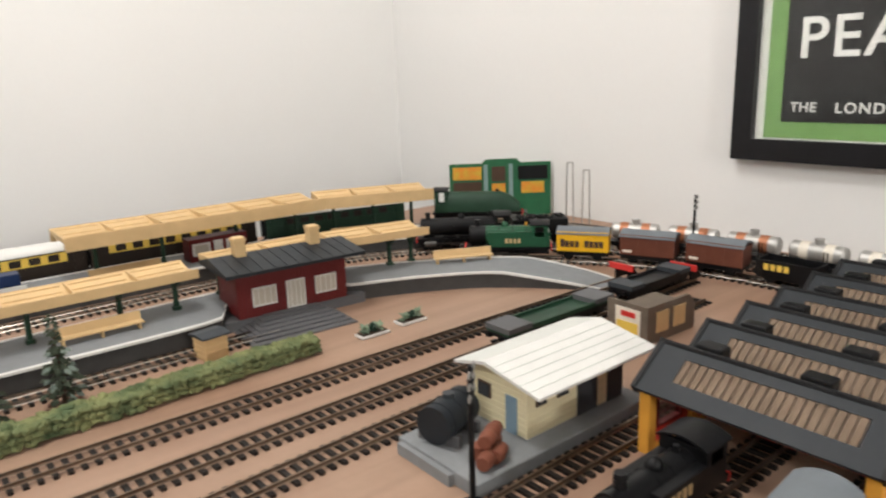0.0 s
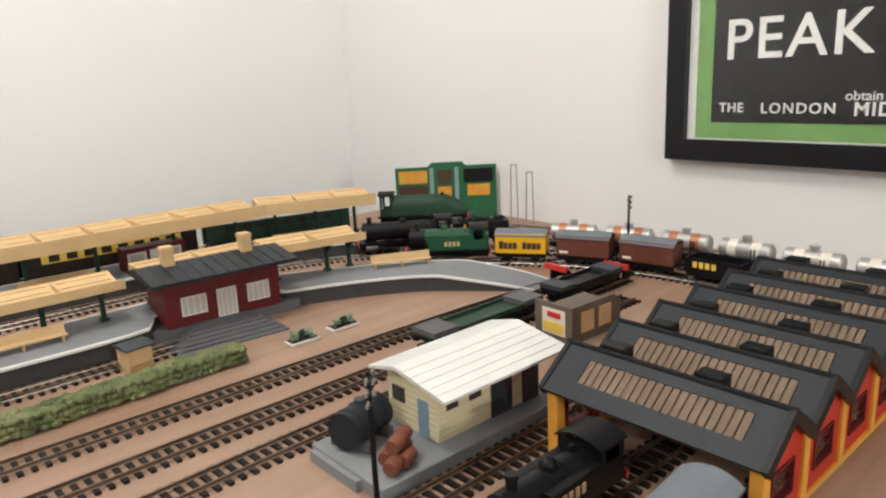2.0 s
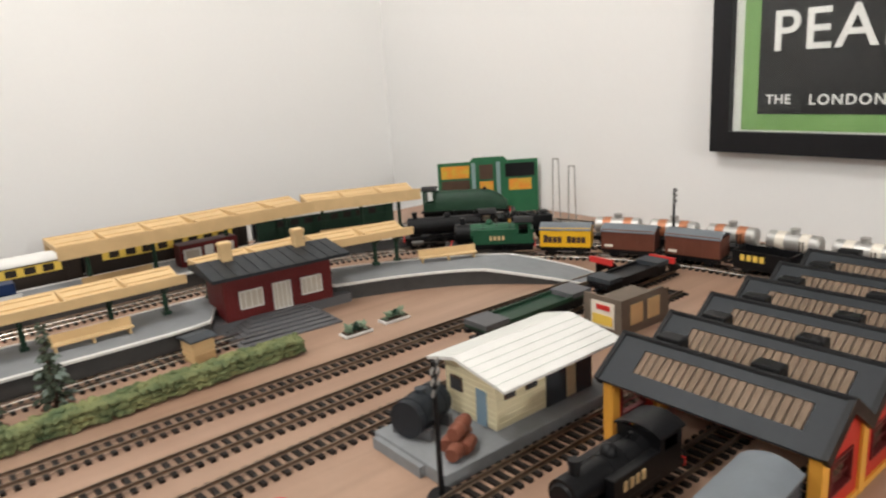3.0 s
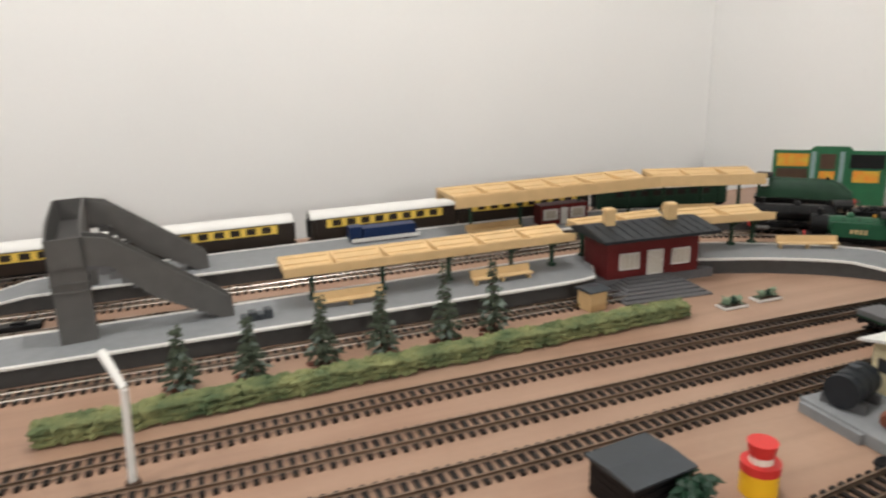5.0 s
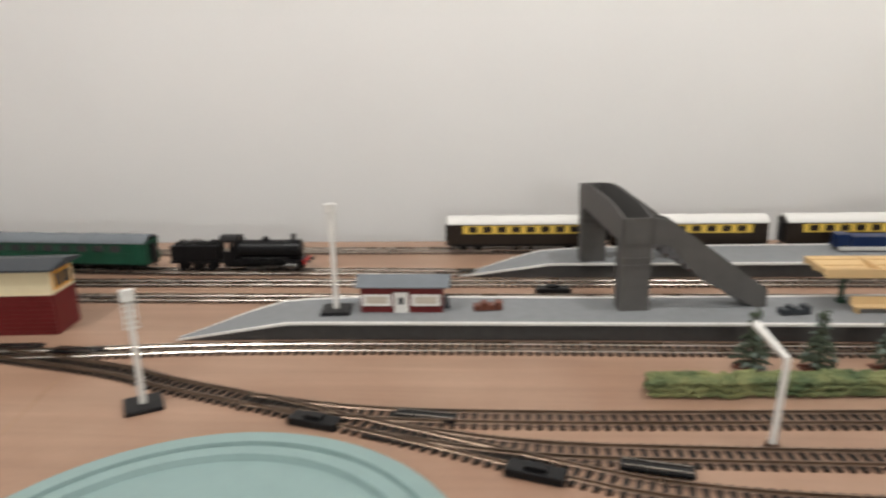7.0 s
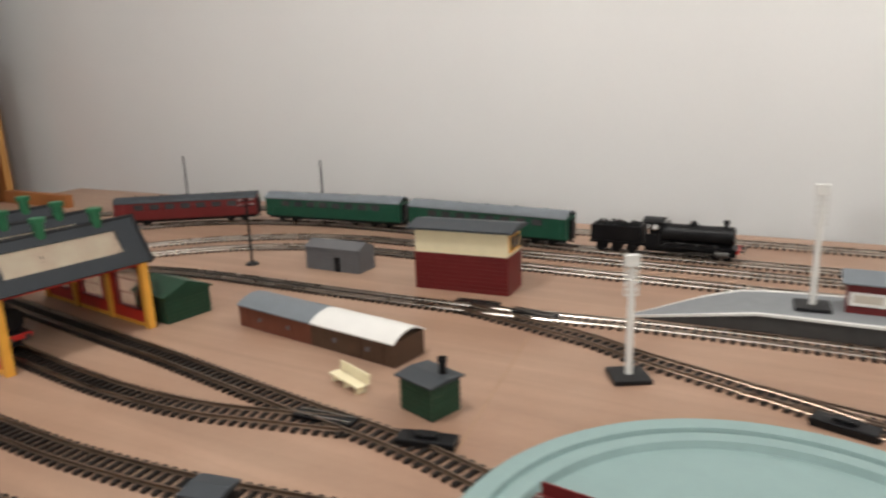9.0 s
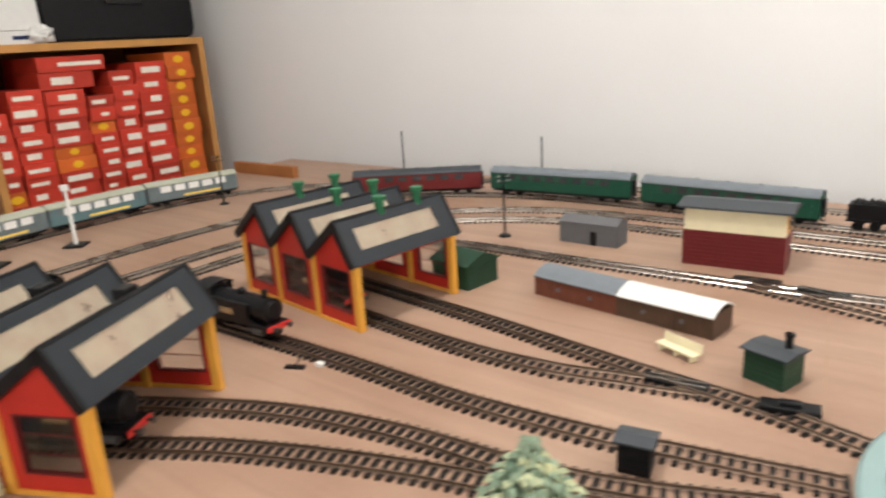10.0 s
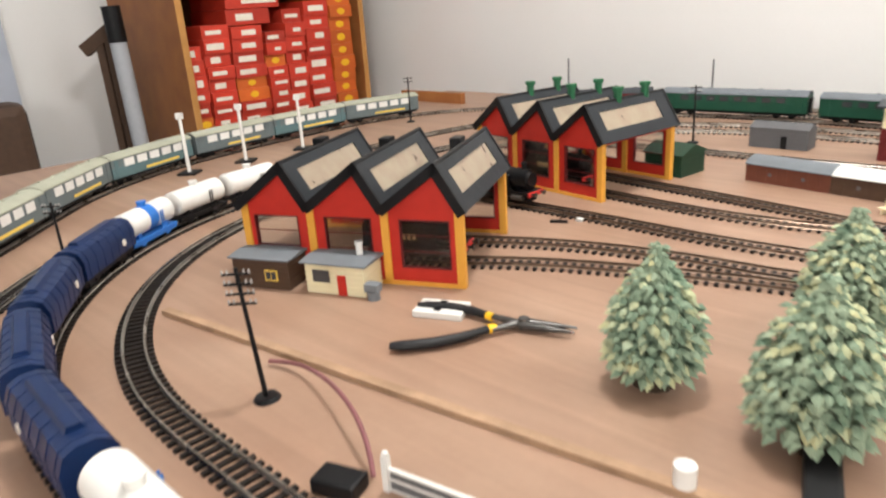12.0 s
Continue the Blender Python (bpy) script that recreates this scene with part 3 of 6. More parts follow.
# ---- footbridge ----
def footbridge(m):
    root = thing("footbridge", "dark grey plastic station footbridge with stairs to both platforms", "footbridge", m)
    H, W = 0.095, 0.032
    for y in (0.0, 0.190):
        bm = bmesh.new()
        box(bm, 0, W, y, y + 0.022, 0, H - 0.02)
        for z in (0.050, 0.058):
            box(bm, -0.001, W + 0.001, y - 0.0012, y + 0.0232, z, z + 0.002)
        part("pier", bm, BRIDGEGREY, root, "solid grey stair tower")
    for x in (0.0, W - 0.002):
        bm = bmesh.new()
        prism(bm, [(-0.002, H - 0.02), (0.214, H - 0.02), (0.214, H + 0.008), (0.16, H + 0.016), (0.05, H + 0.016), (-0.002, H + 0.008)], x, x + 0.002)
        part("span_side", bm, BRIDGEGREY, root, "solid panelled parapet")
    boxes("deck", [(0.002, W - 0.002, 0, 0.212, H - 0.020, H - 0.017)], BRIDGEGREY, root)
    for y in (0.0, 0.190):
        for u in (0.0, 0.020):
            bm = bmesh.new()
            prism(bm, [(W, H - 0.020), (W, H + 0.008), (W + 0.020, H + 0.004), (0.160, 0.020), (0.160, 0.0), (0.148, 0.0), (0.085, 0.035), (W + 0.02, H - 0.024)], y + u, y + u + 0.002, "y")
            part("stair_side", bm, BRIDGEGREY, root, "sloping stair parapet")
        for i in range(13):
            f = i / 13
            x = W + (0.153 - W) * f
            z = (H - 0.018) * (1 - f)
            boxes("step", [(x, x + 0.011, y + 0.002, y + 0.020, max(z - 0.008, 0), z)], MIDGREY, root)
    for y in (-0.002, 0.212):
        boxes("end_panel", [(0.0, W, y, y + 0.002, H - 0.02, H + 0.008)], BRIDGEGREY, root)
    return root


footbridge(pose(-0.009, 0.990, PZ, 0, 0, 5.5))


# ---- buildings ----
def window(parent, x0, x1, z0, z1, y, frame_mat, pane_mat, bars=2, door=False):
    """A framed window on a wall that faces -y."""
    bm = bmesh.new()
    t = 0.0012
    for r in ((x0, x0 + t, z0, z1), (x1 - t, x1, z0, z1), (x0, x1, z1 - t, z1), (x0, x1, z0, z0 + t)):
        box(bm, r[0], r[1], y - 0.0012, y + 0.0012, r[2], r[3])
    for k in range(1, bars + 1):
        x = x0 + (x1 - x0) * k / (bars + 1)
        box(bm, x - 0.0004, x + 0.0004, y - 0.0009, y + 0.001, z0, z1)
    fr = part("door" if door else "window", bm, frame_mat, parent)
    bm = bmesh.new()
    box(bm, x0 + t, x1 - t, y - 0.0004, y + 0.0008, z0 + t, z1 - t)
    part("pane", bm, pane_mat, fr)
    return fr


def station(m):
    root = thing("station_building", "maroon model station building with slate roof, tan chimneys and grey steps", "station building", m)
    L, D, H = 0.123, 0.058, 0.050
    boxes("wall", [(0, L, 0, 0.002, 0.0, H), (0, L, D - 0.002, D, 0, H), (0, 0.002, 0.002, D - 0.002, 0, H), (L - 0.002, L, 0.002, D - 0.002, 0, H)], MAROON, root, "maroon plank wall", 0)
    for k in range(30):
        boxes("wall_board", [(k * L / 30 + 0.0006, (k + 1) * L / 30 - 0.0004, -0.0006, 0, 0.002, H)], MAROON, root)
    for k in range(14):
        boxes("wall_board", [(-0.0006, 0, k * D / 14 + 0.0006, (k + 1) * D / 14 - 0.0004, 0.002, H)], MAROON, root)
    f, r = -0.022, D + 0.008
    bm = bmesh.new()
    prism(bm, [(f, H), (r, H), (r, H + 0.0035), (D * 0.6, H + 0.011), (f, H + 0.0035)], -0.016, L + 0.015)
    roof = part("roof", bm, SLATE, root, "dark slate-grey shallow roof")
    for k in range(12):
        x = -0.016 + (L + 0.031) * k / 12
        bm = bmesh.new()
        prism(bm, [(f - 0.0002, H + 0.0035), (D * 0.6, H + 0.0110), (D * 0.6, H + 0.0117), (f - 0.0002, H + 0.0042)], x, x + 0.0008)
        part("roof_seam", bm, SLATE, roof)
    for x in (0.010, 0.094):
        bm = bmesh.new()
        box(bm, x, x + 0.012, D * 0.40, D * 0.40 + 0.012, H + 0.004, H + 0.030, bevel=0.0006)
        stack = part("chimney", bm, TAN, root, "tan square chimney stack")
        boxes("chimney_cap", [(x - 0.0008, x + 0.0128, D * 0.40 - 0.0008, D * 0.40 + 0.0128, H + 0.026, H + 0.0285)], TAN, stack)
    window(root, 0.015, 0.041, 0.011, 0.031, -0.0015, WHITE, GLASSY, 3)
    window(root, 0.085, 0.110, 0.011, 0.031, -0.0015, WHITE, GLASSY, 3)
    window(root, 0.052, 0.073, 0.002, 0.032, -0.0015, WHITE, GLASSY, 3, True)
    for k in range(7):
        f = k / 7
        boxes("step", [(-0.008 + 0.036 * f, 0.104 - 0.022 * f, -0.058 + 0.056 * f, -0.0018, -0.011 + 0.0125 * f, -0.011 + 0.0125 * (k + 1) / 7)], MIDGREY, root, "grey moulded step")
    boxes("base", [(-0.016, L + 0.022, -0.0014, D + 0.010, -0.011, -0.0002)], MIDGREY, root, "grey base slab")
    return root


station(pose(0.573, 0.964, 0.011, 0, 0, -4))


def goods_shed(m):
    root = thing("goods_shed", "cream model goods shed with pale roof on a grey loading platform", "goods shed", m)
    PH = 0.010
    bm = bmesh.new()
    box(bm, 0.0, 0.172, 0.0, 0.080, 0.0, PH, bevel=0.001)
    part("loading_platform", bm, STONE, root, "grey loading platform with worn edges")
    for k in range(1):
        boxes("platform_step", [(-0.004 - 0.005 * k, 0.0, 0.022 + 0.006 * k, 0.076 - 0.004 * k, 0, PH * (0.8 - 0.27 * k))], STONE, root, "rough stepped end")
    x0, x1, y0, y1, H = 0.060, 0.162, 0.017, 0.070, 0.041
    z = PH
    yc = 0.044
    bm = bmesh.new()
    box(bm, x0, x1, y0, y0 + 0.002, z, z + H)
    box(bm, x0, x1, y1 - 0.002, y1, z, z + H)
    for x in (x0, x1 - 0.002):
        prism(bm, [(y0 + 0.002, z), (y1 - 0.002, z), (y1 - 0.002, z + H), (yc, z + H + 0.007), (y0 + 0.002, z + H)], x, x + 0.002)
    wall = part("wall", bm, CREAM, root, "cream plastic wall with plank relief")
    for k in range(8):
        boxes("weatherboard", [(x0 - 0.0005, x0, y0 + 0.001, y1 - 0.001, z + 0.004 + k * 0.0045, z + 0.0046 + k * 0.0045)], CREAM, wall)
        boxes("weatherboard", [(x0 + 0.001, x1 - 0.001, y0 - 0.0005, y0, z + 0.004 + k * 0.0045, z + 0.0046 + k * 0.0045)], CREAM, wall)
    top = z + H + 0.0105
    for e, ez in ((-0.006, z + H - 0.001), (0.075, z + H + 0.0005)):
        bm = bmesh.new()
        prism(bm, [(yc, top - 0.0025), (e, ez), (e, ez + 0.002), (yc, top)], x0 - 0.013, x1 + 0.008)
        r = part("roof_slope", bm, WHITE, root, "chalky off-white roof slope")
        for k in range(1, 6):
            u = k / 6
            y, zz = yc + (e - yc) * u, top + (ez + 0.002 - top) * u
            boxes("roof_seam", [(x0 - 0.013, x1 + 0.008, y - 0.0005, y + 0.0005, zz - 0.0005, zz + 0.0005)], MOUNT, r)
    for a, b, c, d, col, nm in ((0.068, 0.078, 0.021, 0.031, DARKGLASS, "window"), (0.089, 0.100, 0.021, 0.031, DARKGLASS, "window"), (0.110, 0.131, 0.0, 0.033, DGREY, "door"), (0.143, 0.160, 0.0, 0.033, DGREY, "door")):
        bm = bmesh.new()
        box(bm, a, b, y0 - 0.0012, y0 + 0.0004, z + c, z + d)
        p = part(nm, bm, DBROWN if nm == "window" else col, root, "dark grey sliding door" if nm == "door" else "")
        if nm == "window":
            boxes("pane", [(a + 0.001, b - 0.001, y0 - 0.0018, y0 - 0.0012, z + c + 0.001, z + d - 0.001)], col, p)
    boxes("door", [(x0 - 0.0012, x0, 0.026, 0.036, z, z + 0.027)], DOORBLUE, root, "pale blue end door")
    w = boxes("window", [(x0 - 0.0012, x0, 0.051, 0.064, z + 0.018, z + 0.029)], DBROWN, root)
    boxes("pane", [(x0 - 0.0018, x0 - 0.0012, 0.052, 0.063, z + 0.019, z + 0.028)], DARKGLASS, w)
    return root


goods_shed(pose(0.555, 0.582, 0))
root = thing("barrel_stack", "stack of red-brown barrels on the loading platform", "barrels", pose(0.572, 0.592, 0.010))
for x, y, z in ((0, 0, 0.006), (0.011, 0.001, 0.006), (0.005, 0.012, 0.006), (0.017, 0.013, 0.006), (0.007, 0.006, 0.0155), (0.015, 0.010, 0.0158)):
    bm = bmesh.new()
    cyl(bm, (x - 0.006, y - 0.003, z), (x, y, z), 0.0046, 0.0056, 12)
    cyl(bm, (x, y, z), (x + 0.006, y + 0.003, z), 0.0056, 0.0046, 12)
    part("barrel", bm, BARREL, root, smooth=40)
root = thing("oil_tank", "dark grey horizontal storage tank on a cradle", "storage tank", pose(0.582, 0.640, 0.010, 0, 0, 108))
bm = bmesh.new()
cyl(bm, (0, -0.019, 0.015), (0, 0.019, 0.015), 0.0132, n=24)
for y in (-0.012, 0.0, 0.012):
    cyl(bm, (0, y - 0.0006, 0.015), (0, y + 0.0006, 0.015), 0.0136, n=24)
part("tank", bm, SLATE, root, smooth=40)
bm = bmesh.new()
cyl(bm, (0, 0, 0.027), (0, 0, 0.031), 0.004, n=12)
part("filler_cap", bm, DGREY, root)
boxes("cradle", [(-0.016, 0.016, -0.014, -0.010, 0, 0.008), (-0.016, 0.016, 0.010, 0.014, 0, 0.008)], MIDGREY, root)


def telegraph_pole(m, h, arms=3, label="black plastic telegraph pole with crossarms"):
    root = thing("telegraph_pole", label, "telegraph pole", m, "telegraph poles")
    bm = bmesh.new()
    cyl(bm, (0, 0, 0), (0, 0, h), 0.0019, 0.0014, 8)
    part("pole", bm, BLACK, root)
    bm = bmesh.new()
    cyl(bm, (0, 0, 0), (0, 0, 0.003), 0.010, 0.008, 16)
    part("base", bm, BLACK, root)
    for k in range(arms):
        z = h - 0.004 - k * 0.007
        bm = bmesh.new()
        box(bm, -0.010, 0.010, -0.0018, -0.0002, z - 0.0007, z + 0.0007)
        arm = part("crossarm", bm, BLACK, root)
        for x in (-0.0095, -0.006, 0.006, 0.0095):
            bm = bmesh.new()
            cyl(bm, (x, -0.001, z), (x, -0.001, z + 0.003), 0.0009, 0.0006, 6)
            part("insulator", bm, SILVER, arm)
    return root


telegraph_pole(pose(0.548, 0.578, 0, 0, 0, 40), 0.090)
telegraph_pole(pose(-0.895, 0.047, 0, 0, -4, 35), 0.098, 4)
telegraph_pole(pose(-1.305, 0.055, 0, 0, 0, 40), 0.078, 2)
telegraph_pole(pose(-1.665, 0.915, 0, 0, 0, 60), 0.100, 2)
telegraph_pole(pose(1.101, 0.777, 0, 0, 0, 20), 0.090, 3)
telegraph_pole(pose(-1.023, 0.963, 0, 0, 0, 50), 0.096, 2)

# billboard hut beside the goods yard
root = thing("billboard_hut", "grey-brown low wall hut with advertising boards", "trackside hut", pose(0.832, 0.655, 0, 0, 0, -2))
bm = bmesh.new()
prism(bm, [(0, 0), (0.070, 0), (0.070, 0.026), (0.060, 0.036), (0, 0.036)], 0, 0.003, "y")
prism(bm, [(0, 0), (0.046, 0), (0.046, 0.036), (0, 0.036)], -0.003, 0.0)
box(bm, 0.003, 0.068, 0.003, 0.045, 0.0, 0.026)
part("wall", bm, HUTWALL, root, "weathered grey-brown plank wall")
boxes("poster_board", [(-0.0038, -0.003, 0.008, 0.036, 0.006, 0.031)], LABEL, root, "cream advertising board with a red band")
boxes("poster_band", [(-0.0044, -0.0038, 0.013, 0.029, 0.023, 0.028)], BRIGHTRED, root)
boxes("poster_band", [(-0.0044, -0.0038, 0.010, 0.034, 0.008, 0.018)], PYELLOW, root, "yellow lower half")
for x in (0.010, 0.036):
    boxes("poster_board", [(x, x + 0.018, -0.0008, 0, 0.009, 0.029)], TAN, root, "tan advertising board")


# ---- turntable ----
root = thing("turntable", "pale turquoise plastic locomotive turntable with recessed ring", "turntable", pose(-0.322, 0.576, 0) @ Matrix.Diagonal((1.01, 1.01, 1, 1)))
bm = bmesh.new()
N = 72
prof = [(0.174, 0.0), (0.174, 0.006), (0.171, 0.008), (0.158, 0.008), (0.1565, 0.0045), (0.153, 0.0045), (0.1515, 0.0078), (0.141, 0.0078), (0.1385, 0.0030), (0.010, 0.0030), (0.010, 0.0)]
rings = [[bm.verts.new((r * math.cos(2 * math.pi * k / N), r * math.sin(2 * math.pi * k / N), z)) for k in range(N)] for r, z in prof]
for a, b in zip(rings, rings[1:]):
    for k in range(N):
        bm.faces.new((a[k], a[(k + 1) % N], b[(k + 1) % N], b[k]))
bmesh.ops.recalc_face_normals(bm, faces=bm.faces)
part("well", bm, TURQ, root, smooth=30)
bm = bmesh.new()
mm = Matrix.Rotation(radians(-6), 4, "Z")
box(bm, -0.136, 0.136, -0.016, 0.016, 0.0032, 0.0062, mm)
deck = part("bridge_deck", bm, MAROON, root, "maroon turntable bridge")
for s in (-1, 1):
    bm = bmesh.new()
    box(bm, -0.134, 0.134, s * 0.0095 - 0.0007, s * 0.0095 + 0.0007, 0.0062, 0.0084, mm)
    part("rail", bm, RAIL, deck)
    bm = bmesh.new()
    box(bm, -0.134, 0.134, s * 0.0165 - 0.0007, s * 0.0165 + 0.0007, 0.0062, 0.0140, mm)
    part("guard_rail", bm, MAROON, deck)


# ---- huts and signals ----
def hut(name, label, m, L, D, H, wall, roof, chimney=None, door=None, flat=False, eave=0.003):
    root = thing(name, label, "hut", m)
    bm = bmesh.new()
    box(bm, 0, L, 0, D, 0, H)
    w = part("wall", bm, wall, root)
    for k in range(int(H / 0.005)):
        boxes("weatherboard", [(-0.0004, L + 0.0004, -0.0004, D + 0.0004, 0.0020 + k * 0.005, 0.0042 + k * 0.005)], wall, w)
    bm = bmesh.new()
    rise = 0.002 if flat else D * 0.22
    prism(bm, [(-eave, H), (D + eave, H), (D + eave, H + 0.0015), (D / 2, H + rise + 0.0015), (-eave, H + 0.0015)], -eave, L + eave)
    part("roof", bm, roof, root)
    if chimney:
        bm = bmesh.new()
        cyl(bm, (L * 0.75, D * 0.7, H), (L * 0.75, D * 0.7, H + 0.016), 0.0032, n=10)
        cyl(bm, (L * 0.75, D * 0.7, H + 0.013), (L * 0.75, D * 0.7, H + 0.016), 0.004, n=10)
        part("chimney", bm, chimney, root)
    if door:
        bm = bmesh.new()
        box(bm, L * 0.55, L * 0.55 + 0.009, -0.0012, 0, 0, min(0.020, H - 0.003))
        part("door", bm, door, root)
    return root


root = thing("signal_box", "maroon and cream signal box with overhanging dark roof", "signal box", pose(-0.748, 0.955, 0, 0, 0, 4))
bm = bmesh.new()
box(bm, 0, 0.120, 0, 0.048, 0, 0.046)
part("lower_wall", bm, MAROON, root, "maroon boarded lower storey")
bm = bmesh.new()
box(bm, 0.001, 0.119, 0.001, 0.047, 0.046, 0.075)
up = part("upper_wall", bm, CREAM, root, "cream upper storey")
for k in range(9):
    boxes("board_strip", [(0.0, 0.120, -0.0006, 0, 0.004 + k * 0.005, 0.0046 + k * 0.005)], MAROON, root)
boxes("window_band", [(0.1190, 0.1202, 0.006, 0.042, 0.050, 0.071)], AMBER, up, "amber framed end window")
boxes("pane", [(0.1202, 0.1206, 0.009, 0.022, 0.053, 0.068), (0.1202, 0.1206, 0.025, 0.039, 0.053, 0.068)], DARKGLASS, up)
bm = bmesh.new()
prism(bm, [(-0.007, 0.075), (0.055, 0.075), (0.055, 0.0775), (0.024, 0.083), (-0.007, 0.0775)], -0.007, 0.127)
part("roof", bm, DGREY, root, "dark grey low roof")


def van_body(m, L, wall, roof, label):
    root = thing("grounded_van_body", label, "van body", m, "grounded van bodies")
    W, H = 0.042, 0.024
    bm = bmesh.new()
    box(bm, 0, L, 0, W, 0, H)
    body = part("body", bm, wall, root)
    for k in range(9):
        x = L * k / 8
        boxes("rib", [(x - 0.0006, x + 0.0006, -0.0007, W + 0.0007, 0, H)], wall, body)
    bm = bmesh.new()
    prism(bm, [(y + W / 2, z) for y, z in arc_profile(W + 0.004, H, 0.008, 0.0015)], -0.0015, L + 0.0015)
    part("roof", bm, roof, root, smooth=40)
    bm = bmesh.new()
    for f in (0.3, 0.7):
        cyl(bm, (L * f, -0.0012, H * 0.5), (L * f, -0.0004, H * 0.5), 0.0025, n=12)
    part("roundel", bm, MIDGREY, root)
    return root


van_body(pose(-0.856, 0.768, 0, 0, 0, -8), 0.108, BROWN, ROOFGREY, "brown grounded van body with a curved grey roof")
van_body(pose(-0.748, 0.753, 0, 0, 0, -8), 0.106, DBROWN, WHITE, "dark brown grounded van body with a curved white roof")
hut("lamp_hut", "dark green lineside hut with chimney", pose(-0.598, 0.676, 0, 0, 0, -18), 0.036, 0.030, 0.028, DGREEN, DGREY, BLACK, flat=True)
hut("grey_store", "low grey store building with a dark doorway", pose(-0.935, 0.976, 0, 0, 0, 0), 0.088, 0.036, 0.030, MIDGREY, MIDGREY, None, BLACK, eave=0.001)
hut("green_store", "dark green store with a pitched green roof", pose(-0.992, 0.745, 0, 0, 0, -8), 0.060, 0.055, 0.030, DGREEN, DGREEN)
hut("brown_cabin", "dark brown platelayers' cabin with a grey roof", pose(-1.105, 0.146, 0, 0, 0, 24), 0.062, 0.040, 0.030, DBROWN, ROOFGREY, None, None, flat=True)
hut("cream_cabin", "cream trackside cabin with flat grey roof and red door", pose(-1.032, 0.180, 0, 0, 0, 22), 0.062, 0.034, 0.030, CREAM, ROOFGREY, WHITE, RED, flat=True, eave=0.004)
boxes_root = thing("cabin_window", "small dark framed cabin window", "window", pose(-1.032, 0.180, 0, 0, 0, 22))
boxes("pane", [(0.008, 0.026, -0.0012, -0.0005, 0.012, 0.024)], DARKGLASS, boxes_root)
boxes_root = thing("cabin_window", "small yellow framed window of the brown cabin", "window", pose(-1.105, 0.146, 0, 0, 0, 24))
fr = boxes("window_frame", [(0.036, 0.050, -0.0012, -0.0005, 0.009, 0.020)], PYELLOW, boxes_root)
boxes("pane", [(0.0375, 0.0425, -0.0018, -0.0012, 0.0105, 0.0185)], DARKGLASS, fr)
boxes("pane", [(0.0435, 0.0485, -0.0018, -0.0012, 0.0105, 0.0185)], DARKGLASS, fr)
hut("ground_frame", "small dark grey lineside cabinet beside the track", pose(-0.632, 0.492, 0, 0, 0, 10), 0.022, 0.018, 0.024, BLACK, DGREY, flat=True)
hut("crossing_keeper_box", "cream and grey lineside box near the hedge", pose(0.515, 0.905, 0, 0, 0, 8), 0.022, 0.022, 0.022, TAN, DGREY, flat=True)
hut("yard_hut", "dark yard hut with grey roof", pose(0.352, 0.590, 0, 0, 0, 8), 0.046, 0.040, 0.026, BLACK, DGREY, flat=True)

root = thing("platform_kiosk", "maroon platform shelter with grey roof and white window frames", "platform shelter", pose(-0.290, 0.985, PZ))
boxes("wall", [(0, 0.090, 0.0, 0.026, 0, 0.029)], MAROON, root)
bm = bmesh.new()
prism(bm, [(-0.004, 0.029), (0.032, 0.029), (0.032, 0.0305), (0.014, 0.040), (-0.004, 0.0305)], -0.005, 0.098)
part("roof", bm, ROOFGREY, root)
for a, b in ((0.002, 0.034), (0.056, 0.088)):
    bm = bmesh.new()
    for r in ((a, b, 0.008, 0.0105), (a, b, 0.0185, 0.021), (a, a + 0.004, 0.0105, 0.0185), (b - 0.004, b, 0.0105, 0.0185)):
        box(bm, r[0], r[1], -0.0015, -0.0002, r[2], r[3])
    f = part("window", bm, WHITE, root, "white framed window")
    boxes("pane", [(a + 0.004, b - 0.004, -0.0009, -0.0002, 0.0105, 0.0185)], GLASSY, f)
boxes("door", [(0.037, 0.053, -0.0018, -0.0002, 0.0, 0.0235)], WHITE, root, "white door")
boxes("door_light", [(0.042, 0.048, -0.0024, -0.0018, 0.010, 0.018)], DARKGLASS, root)
root = thing("far_shelter", "maroon shelter with white window frames on the far platform", "platform shelter", pose(0.610, 1.202, PZ))
boxes("wall", [(0, 0.080, 0.0, 0.024, 0, 0.030)], MAROON, root)
for a, b in ((0.004, 0.028), (0.050, 0.074)):
    bm = bmesh.new()
    for r in ((a, b, 0.008, 0.010), (a, b, 0.022, 0.024), (a, a + 0.003, 0.010, 0.022), (b - 0.003, b, 0.010, 0.022)):
        box(bm, r[0], r[1], -0.0015, -0.0002, r[2], r[3])
    f = part("window", bm, WHITE, root, "white framed window")
    boxes("pane", [(a + 0.003, b - 0.003, -0.0009, -0.0002, 0.010, 0.022)], GLASSY, f)
boxes("door", [(0.033, 0.045, -0.0015, -0.0002, 0, 0.025)], WHITE, root)


